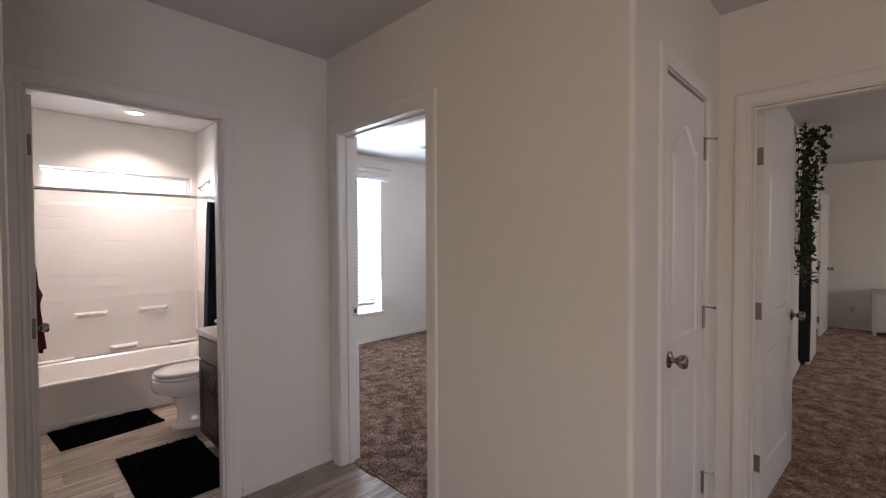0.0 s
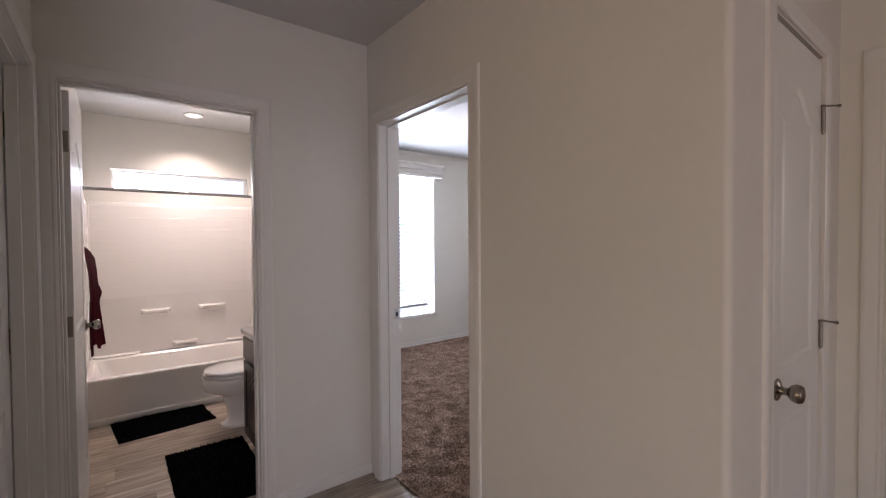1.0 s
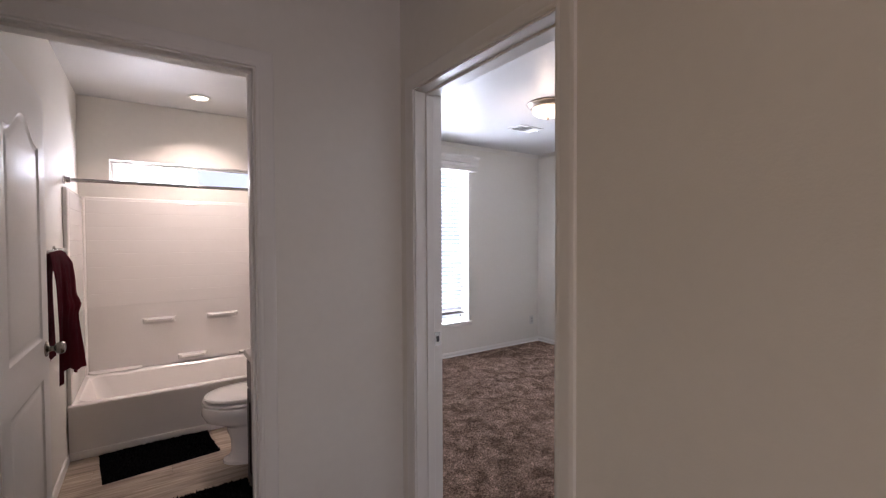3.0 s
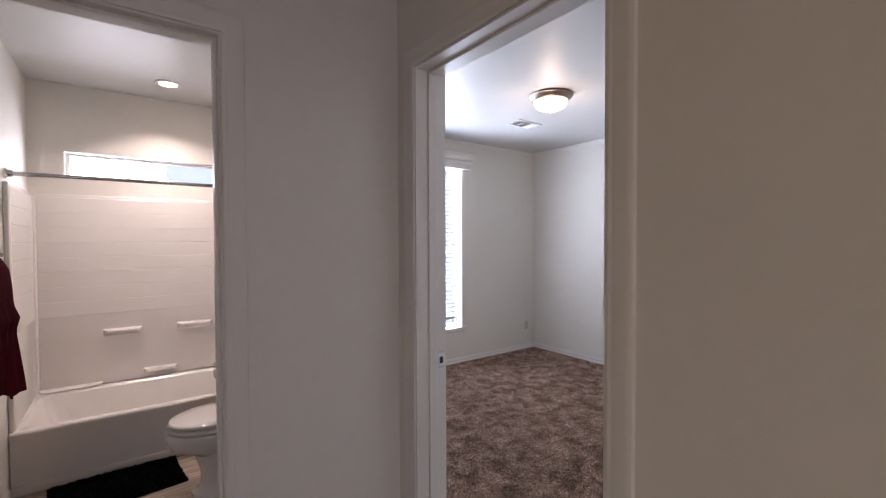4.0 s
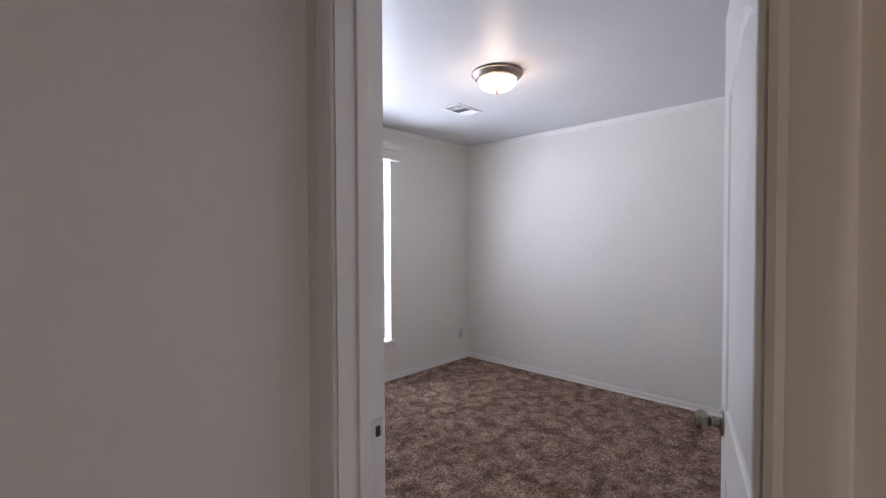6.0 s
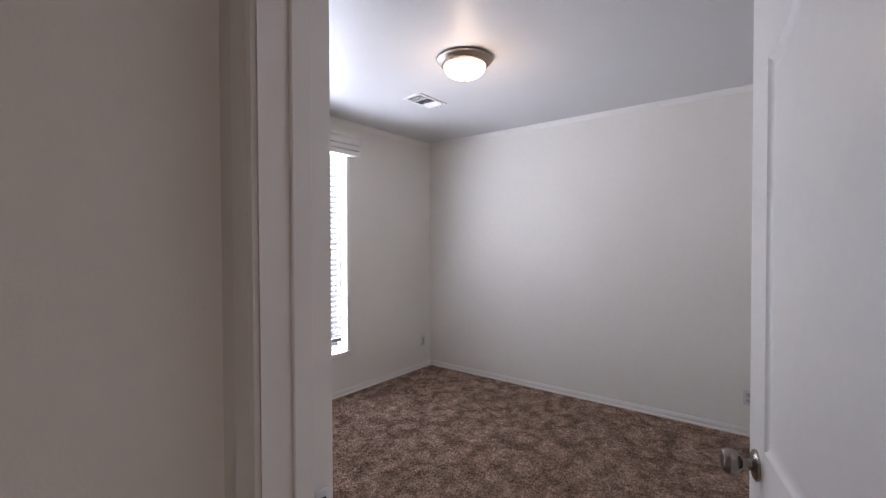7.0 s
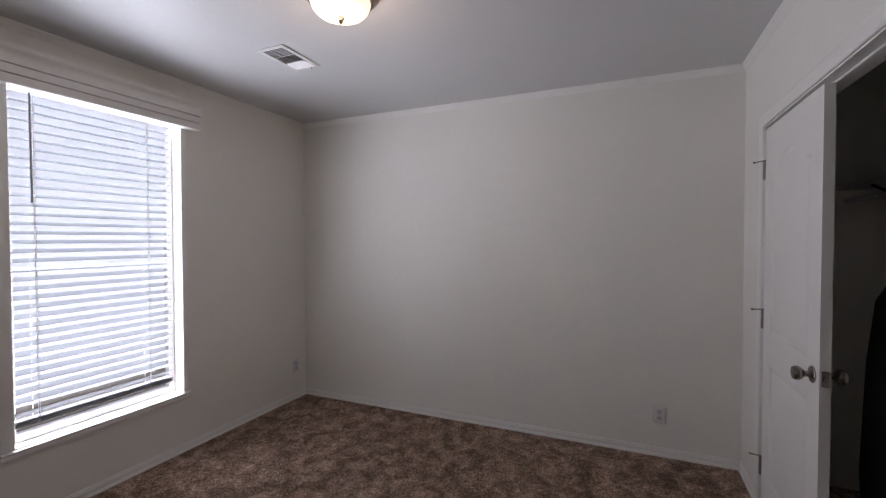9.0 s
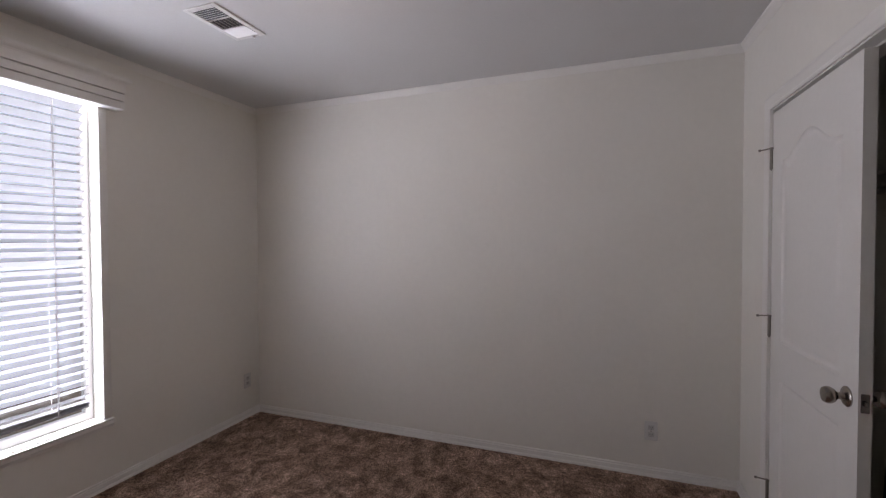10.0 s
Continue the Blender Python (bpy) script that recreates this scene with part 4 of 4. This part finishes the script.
def vent():
    top = thing("air_vent", "white three-way ceiling air register", "vent")
    x0, x1, y0, y1, z = 3.728, 4.052, 3.800, 3.995, H
    for bb in ((x0, x1, y0, y0 + 0.028), (x0, x1, y1 - 0.028, y1), (x0, x0 + 0.028, y0 + 0.028, y1 - 0.028), (x1 - 0.028, x1, y0 + 0.028, y1 - 0.028)):
        part("frame", box(bb[0], bb[1], bb[2], bb[3], z - 0.007, z - 0.0005, 0.002, 1), VENT, top)
    # flat grey sheet painting the shadow of the duct behind the slats
    part("backing", box(x0 + 0.026, x1 - 0.026, y0 + 0.026, y1 - 0.026, z - 0.0022, z - 0.0008), DUCT_SHADE, top)
    ix0, ix1, iy0, iy1 = x0 + 0.028, x1 - 0.028, y0 + 0.028, y1 - 0.028
    third = (ix1 - ix0) / 3
    for bank in range(3):
        b0 = ix0 + third * bank
        if bank:
            part("divider", box(b0 - 0.002, b0 + 0.002, iy0, iy1, z - 0.008, z - 0.002), VENT, top)
        for k in range(6):
            bm = box(-0.0055, 0.0055, -(iy1 - iy0) / 2, (iy1 - iy0) / 2, -0.0006, 0.0006)
            if bank == 1:
                bm.free()
                bm = box(-third / 2 + 0.003, third / 2 - 0.003, -0.0065, 0.0065, -0.0006, 0.0006)
                m = Matrix.Translation((b0 + third / 2, iy0 + (iy1 - iy0) * (k + 0.5) / 6, z - 0.0075)) @ Matrix.Rotation(radians(38), 4, "X")
            else:
                m = Matrix.Translation((b0 + third * (k + 0.5) / 6, (iy0 + iy1) / 2, z - 0.0075)) @ Matrix.Rotation(radians(40 if bank else -40), 4, "Y")
            part("slat", moved(bm, m), VENT, top, smooth=False)
    part("damper_lever", box(x1 - 0.020, x1 - 0.010, y0 + 0.06, y0 + 0.066, z - 0.020, z - 0.006), VENT, top)


def outlet(m):
    """Duplex outlet on a wall that faces -y in its own frame."""
    top = thing("wall_outlet", "white duplex wall outlet low on the wall", "outlet", "bedroom outlets", m=m)
    part("plate", box(-0.036, 0.036, -0.0075, -0.0005, -0.058, 0.058, 0.0045, 3), OUTLET, top)
    for z in (-0.021, 0.021):
        s = part("receptacle", box(-0.017, 0.017, -0.0095, -0.007, z - 0.014, z + 0.014, 0.001, 1), SOCKET, top)
        part("slot", box(-0.0078, -0.0058, -0.0102, -0.0090, z - 0.002, z + 0.008), SLOT, s)
        part("slot", box(0.0058, 0.0078, -0.0102, -0.0090, z - 0.002, z + 0.007), SLOT, s)
        part("slot", rod((0, -0.0102, z - 0.008), (0, -0.0090, z - 0.008), 0.0024, 8), SLOT, s)
    part("screw", rod((0, -0.0086, 0), (0, -0.0072, 0), 0.003, 8), NICKEL, top)
    return top


SLAT_TILT = -36
bedroom_window()

blind(), valance(), ceiling_lamp(), vent()
_o = outlet(pose(4.946, OUT_Y, 0.305))
copy_thing(_o, pose(2.645, OUT_Y, 0.315))
copy_thing(_o, pose(5.08, 1.850, 0.283, 0, 0, -90))
copy_thing(_o, pose(9.22, 0.15, 0.30, 0, 0, -90))


def closet_contents():
    top = thing("closet_shelf", "wooden closet shelf with hanging rod", "shelf")
    part("board", box(3.02, 5.078, 0.632, 0.95, 1.735, 1.754, 0.002, 1), FURNITURE, top)
    part("rod", rod((3.02, 0.90, 1.67), (5.078, 0.90, 1.67), 0.015, 12), FURNITURE, top)
    part("cleat", box(3.02, 5.078, 0.632, 0.650, 1.65, 1.734), FURNITURE, top)
    for x in (3.9, 4.75):
        part("bracket", rod((x, 0.65, 1.55), (x, 0.92, 1.73), 0.006, 8), DARK, top)
    bag = thing("garment_bag", "black fabric garment bag standing in the closet", "bag")
    bm = bmesh.new()
    loft(bm, [rounded(4.12, 4.44, 0.84, 1.06, 0.05, 0.004), rounded(4.10, 4.46, 0.82, 1.08, 0.06, 0.4), rounded(4.11, 4.45, 0.84, 1.07, 0.07, 0.9),
              rounded(4.14, 4.43, 0.85, 1.05, 0.07, 1.18), rounded(4.19, 4.38, 0.88, 1.02, 0.05, 1.27)])
    part("body", bm, CLOTH_AND_SHADE, bag)
    part("strap", box(4.22, 4.35, 0.93, 0.95, 1.265, 1.30, 0.006, 2), CLOTH_AND_SHADE, bag)


closet_contents()


# ---- far room ----
def vine():
    top = thing("hanging_vine", "trailing artificial ivy hanging beside the door", "vine")
    rnd = random.Random(11)
    strands = []
    for k in range(11):
        x, y = 5.75 + rnd.uniform(-0.12, 0.10), 0.47 + rnd.uniform(-0.17, 0.04)
        end = rnd.choice((0.9, 1.05, 1.3, 1.0, 0.85))
        if y < 0.36:
            end = rnd.uniform(1.35, 1.8)
        pts, z = [], 2.43
        while z > end:
            pts.append(Vector((x, min(y, 0.512), z)))
            x += rnd.uniform(-0.025, 0.025)
            y += rnd.uniform(-0.028, 0.028) + (0.012 if y < 0.43 else -0.004)
            z -= 0.06
        strands.append(pts)
    for pts in strands:
        bm = bmesh.new()
        loft(bm, [[p + Vector((0.003 * math.cos(t), 0.003 * math.sin(t), 0)) for t in (0, 2.09, 4.19)] for p in pts])
        part("stem", bm, STEM, top)
    verts, faces = [], []
    for pts in strands:
        for p in pts:
            for _ in range(3):
                m = Matrix.Translation(p + Vector((rnd.uniform(-0.03, 0.03), rnd.uniform(-0.045, 0.02), rnd.uniform(-0.03, 0.03)))) @ Euler(
                    (rnd.uniform(0.3, 1.6), rnd.uniform(-0.6, 0.6), rnd.uniform(0, 6.28))).to_matrix().to_4x4()
                s = rnd.uniform(0.035, 0.060)
                i = len(verts)
                for q in ((0, 0, 0), (0.42, 0.18, 0.08), (0.36, 0.60, 0.06), (0, 1.0, -0.10), (-0.36, 0.60, 0.06), (-0.42, 0.18, 0.08), (0, 0.45, -0.03)):
                    verts.append(m @ (Vector(q) * s))
                for u, v in ((0, 1), (1, 2), (2, 3), (3, 4), (4, 5), (5, 0)):
                    faces.append((i + u, i + v, i + 6))
    me = bpy.data.meshes.new("foliage")
    me.from_pydata(verts, [], faces)
    me.materials.append(LEAF)
    tagged(new("foliage", me), kind="stuff").parent = top
    part("hook", rod((5.75, 0.46, 2.42), (5.75, 0.46, H), 0.006, 8), DARK, top)
    # no real bag: a black body that paints the shadow between leaf and wall
    bag = thing("door_bag", "black filler standing for the shadow behind the opened door", "bag")
    bm = bmesh.new()
    loft(bm, [rounded(6.24, 6.30, 0.435, 0.525, 0.012, 0.06), rounded(6.23, 6.31, 0.43, 0.526, 0.015, 0.6), rounded(6.235, 6.305, 0.435, 0.526, 0.014, 1.4), rounded(6.25, 6.30, 0.45, 0.524, 0.01, 2.0)])
    part("body", bm, CLOTH_AND_SHADE, bag)
    part("strap", box(6.27, 6.28, 0.48, 0.524, 1.99, 2.06, 0.002, 1), CLOTH_AND_SHADE, bag)


def dresser():
    top = thing("dresser", "pale painted low dresser against the far wall", "dresser")
    part("carcass", box(8.78, 9.205, -1.15, -0.06, 0.06, 0.60, 0.004, 1), FURNITURE, top)
    part("top_board", box(8.76, 9.208, -1.17, -0.04, 0.602, 0.63, 0.004, 2), FURNITURE, top)
    for y in (-1.12, -0.09):
        for x in (8.81, 9.17):
            part("foot", box(x - 0.02, x + 0.02, y - 0.02, y + 0.02, 0.004, 0.06, 0.003, 1), FURNITURE, top)
    for k in range(3):
        d = part("drawer", box(8.772, 8.7795, -1.12, -0.09, 0.08 + 0.172 * k, 0.24 + 0.172 * k, 0.003, 1), FURNITURE, top)
        for y in (-0.86, -0.35):
            part("drawer_knob", lathe([(0.008, 0.0), (0.007, 0.012), (0.014, 0.020), (0.010, 0.026)], Matrix.Translation((8.772, y, 0.16 + 0.172 * k)) @ Matrix.Rotation(radians(-90), 4, "Y"), 12), NICKEL, d)


vine(), dresser()


# ---- floor pieces ----
def planks(parent_name, x0, x1, y0, y1, seed, width=0.152, length=1.22):
    rnd = random.Random(seed)
    floor = bpy.data.objects[parent_name]
    cache = {}
    y = y0
    while y < y1 - 0.005:
        y2 = min(y + width, y1)
        x = x0 - rnd.uniform(0.1, 1.1)
        while x < x1:
            a, b = max(x, x0), min(x + length, x1)
            x += length
            if b - a < 0.02:
                continue
            key = (round(b - a, 3), round(y2 - y, 3))
            if key not in cache:
                sx, sy, g = key[0] / 2, key[1] / 2, 0.0006
                bm = bmesh.new()
                loft(bm, [[(-sx + g, -sy + g, -0.005), (sx - g, -sy + g, -0.005), (sx - g, sy - g, -0.005), (-sx + g, sy - g, -0.005)],
                          [(-sx + g, -sy + g, -0.0012), (sx - g, -sy + g, -0.0012), (sx - g, sy - g, -0.0012), (-sx + g, sy - g, -0.0012)],
                          [(-sx + g + 0.0014, -sy + g + 0.0014, 0), (sx - g - 0.0014, -sy + g + 0.0014, 0), (sx - g - 0.0014, sy - g - 0.0014, 0), (-sx + g + 0.0014, sy - g - 0.0014, 0)]])
                cache[key] = mesh_of(bm, "plank", PLANK, False)
            ob = new("plank", cache[key])
            ob.parent, ob.location = floor, ((a + b) / 2, (y + y2) / 2, 0)
        y = y2


planks("floor_hall", 0.20, 1.715, 0.565, 4.28, 1)
planks("floor_hall", -1.4, 2.825, -1.2, 0.565, 2)
setting("floor_living", box(-4.0, -1.4, -4.0, 1.30, -0.006, 0), PLANK, "grey-brown vinyl plank floor", "floor")
setting("floor_living_south", box(-1.4, 2.825, -4.0, -1.2, -0.006, 0), PLANK, "grey-brown vinyl plank floor", "floor")
setting("floor_living_gap", box(-1.4, 0.20, 0.565, 1.30, -0.006, 0), PLANK, "grey-brown vinyl plank floor", "floor")


def carpet_pile(parent_name, x0, x1, y0, y1, count, seed):
    """Cut pile: leaning three-sided blades."""
    r = np.random.RandomState(seed)
    x, y = r.uniform(x0, x1, count), r.uniform(y0, y1, count)
    a, w, h = r.uniform(0, 2 * np.pi, count), r.uniform(0.003, 0.0055, count), r.uniform(0.003, 0.007, count)
    lx, ly = r.normal(0, 0.004, count), r.normal(0, 0.004, count)
    v = np.empty((count, 3, 3))
    for k, (dx, dy, z) in enumerate(((-1, -1, 0.003), (1, 1, 0.003), (0, 0, None))):
        v[:, k, 0] = x + dx * w * np.cos(a) + (lx if z is None else 0)
        v[:, k, 1] = y + dy * w * np.sin(a) + (ly if z is None else 0)
        v[:, k, 2] = h + 0.004 if z is None else z
    me = bpy.data.meshes.new("pile")
    me.vertices.add(count * 3), me.loops.add(count * 3), me.polygons.add(count)
    me.vertices.foreach_set("co", v.reshape(-1))
    me.loops.foreach_set("vertex_index", np.arange(count * 3, dtype=np.int32))
    me.polygons.foreach_set("loop_start", np.arange(0, count * 3, 3, dtype=np.int32))
    me.update()
    me.validate()
    me.materials.append(CARPET)
    tagged(new("pile", me), "mottled brown carpet pile", kind="stuff").parent = bpy.data.objects[parent_name]


carpet_pile("carpet_bedroom", 1.73, 5.07, 1.40, OUT_Y - 0.01, 260000, 21)
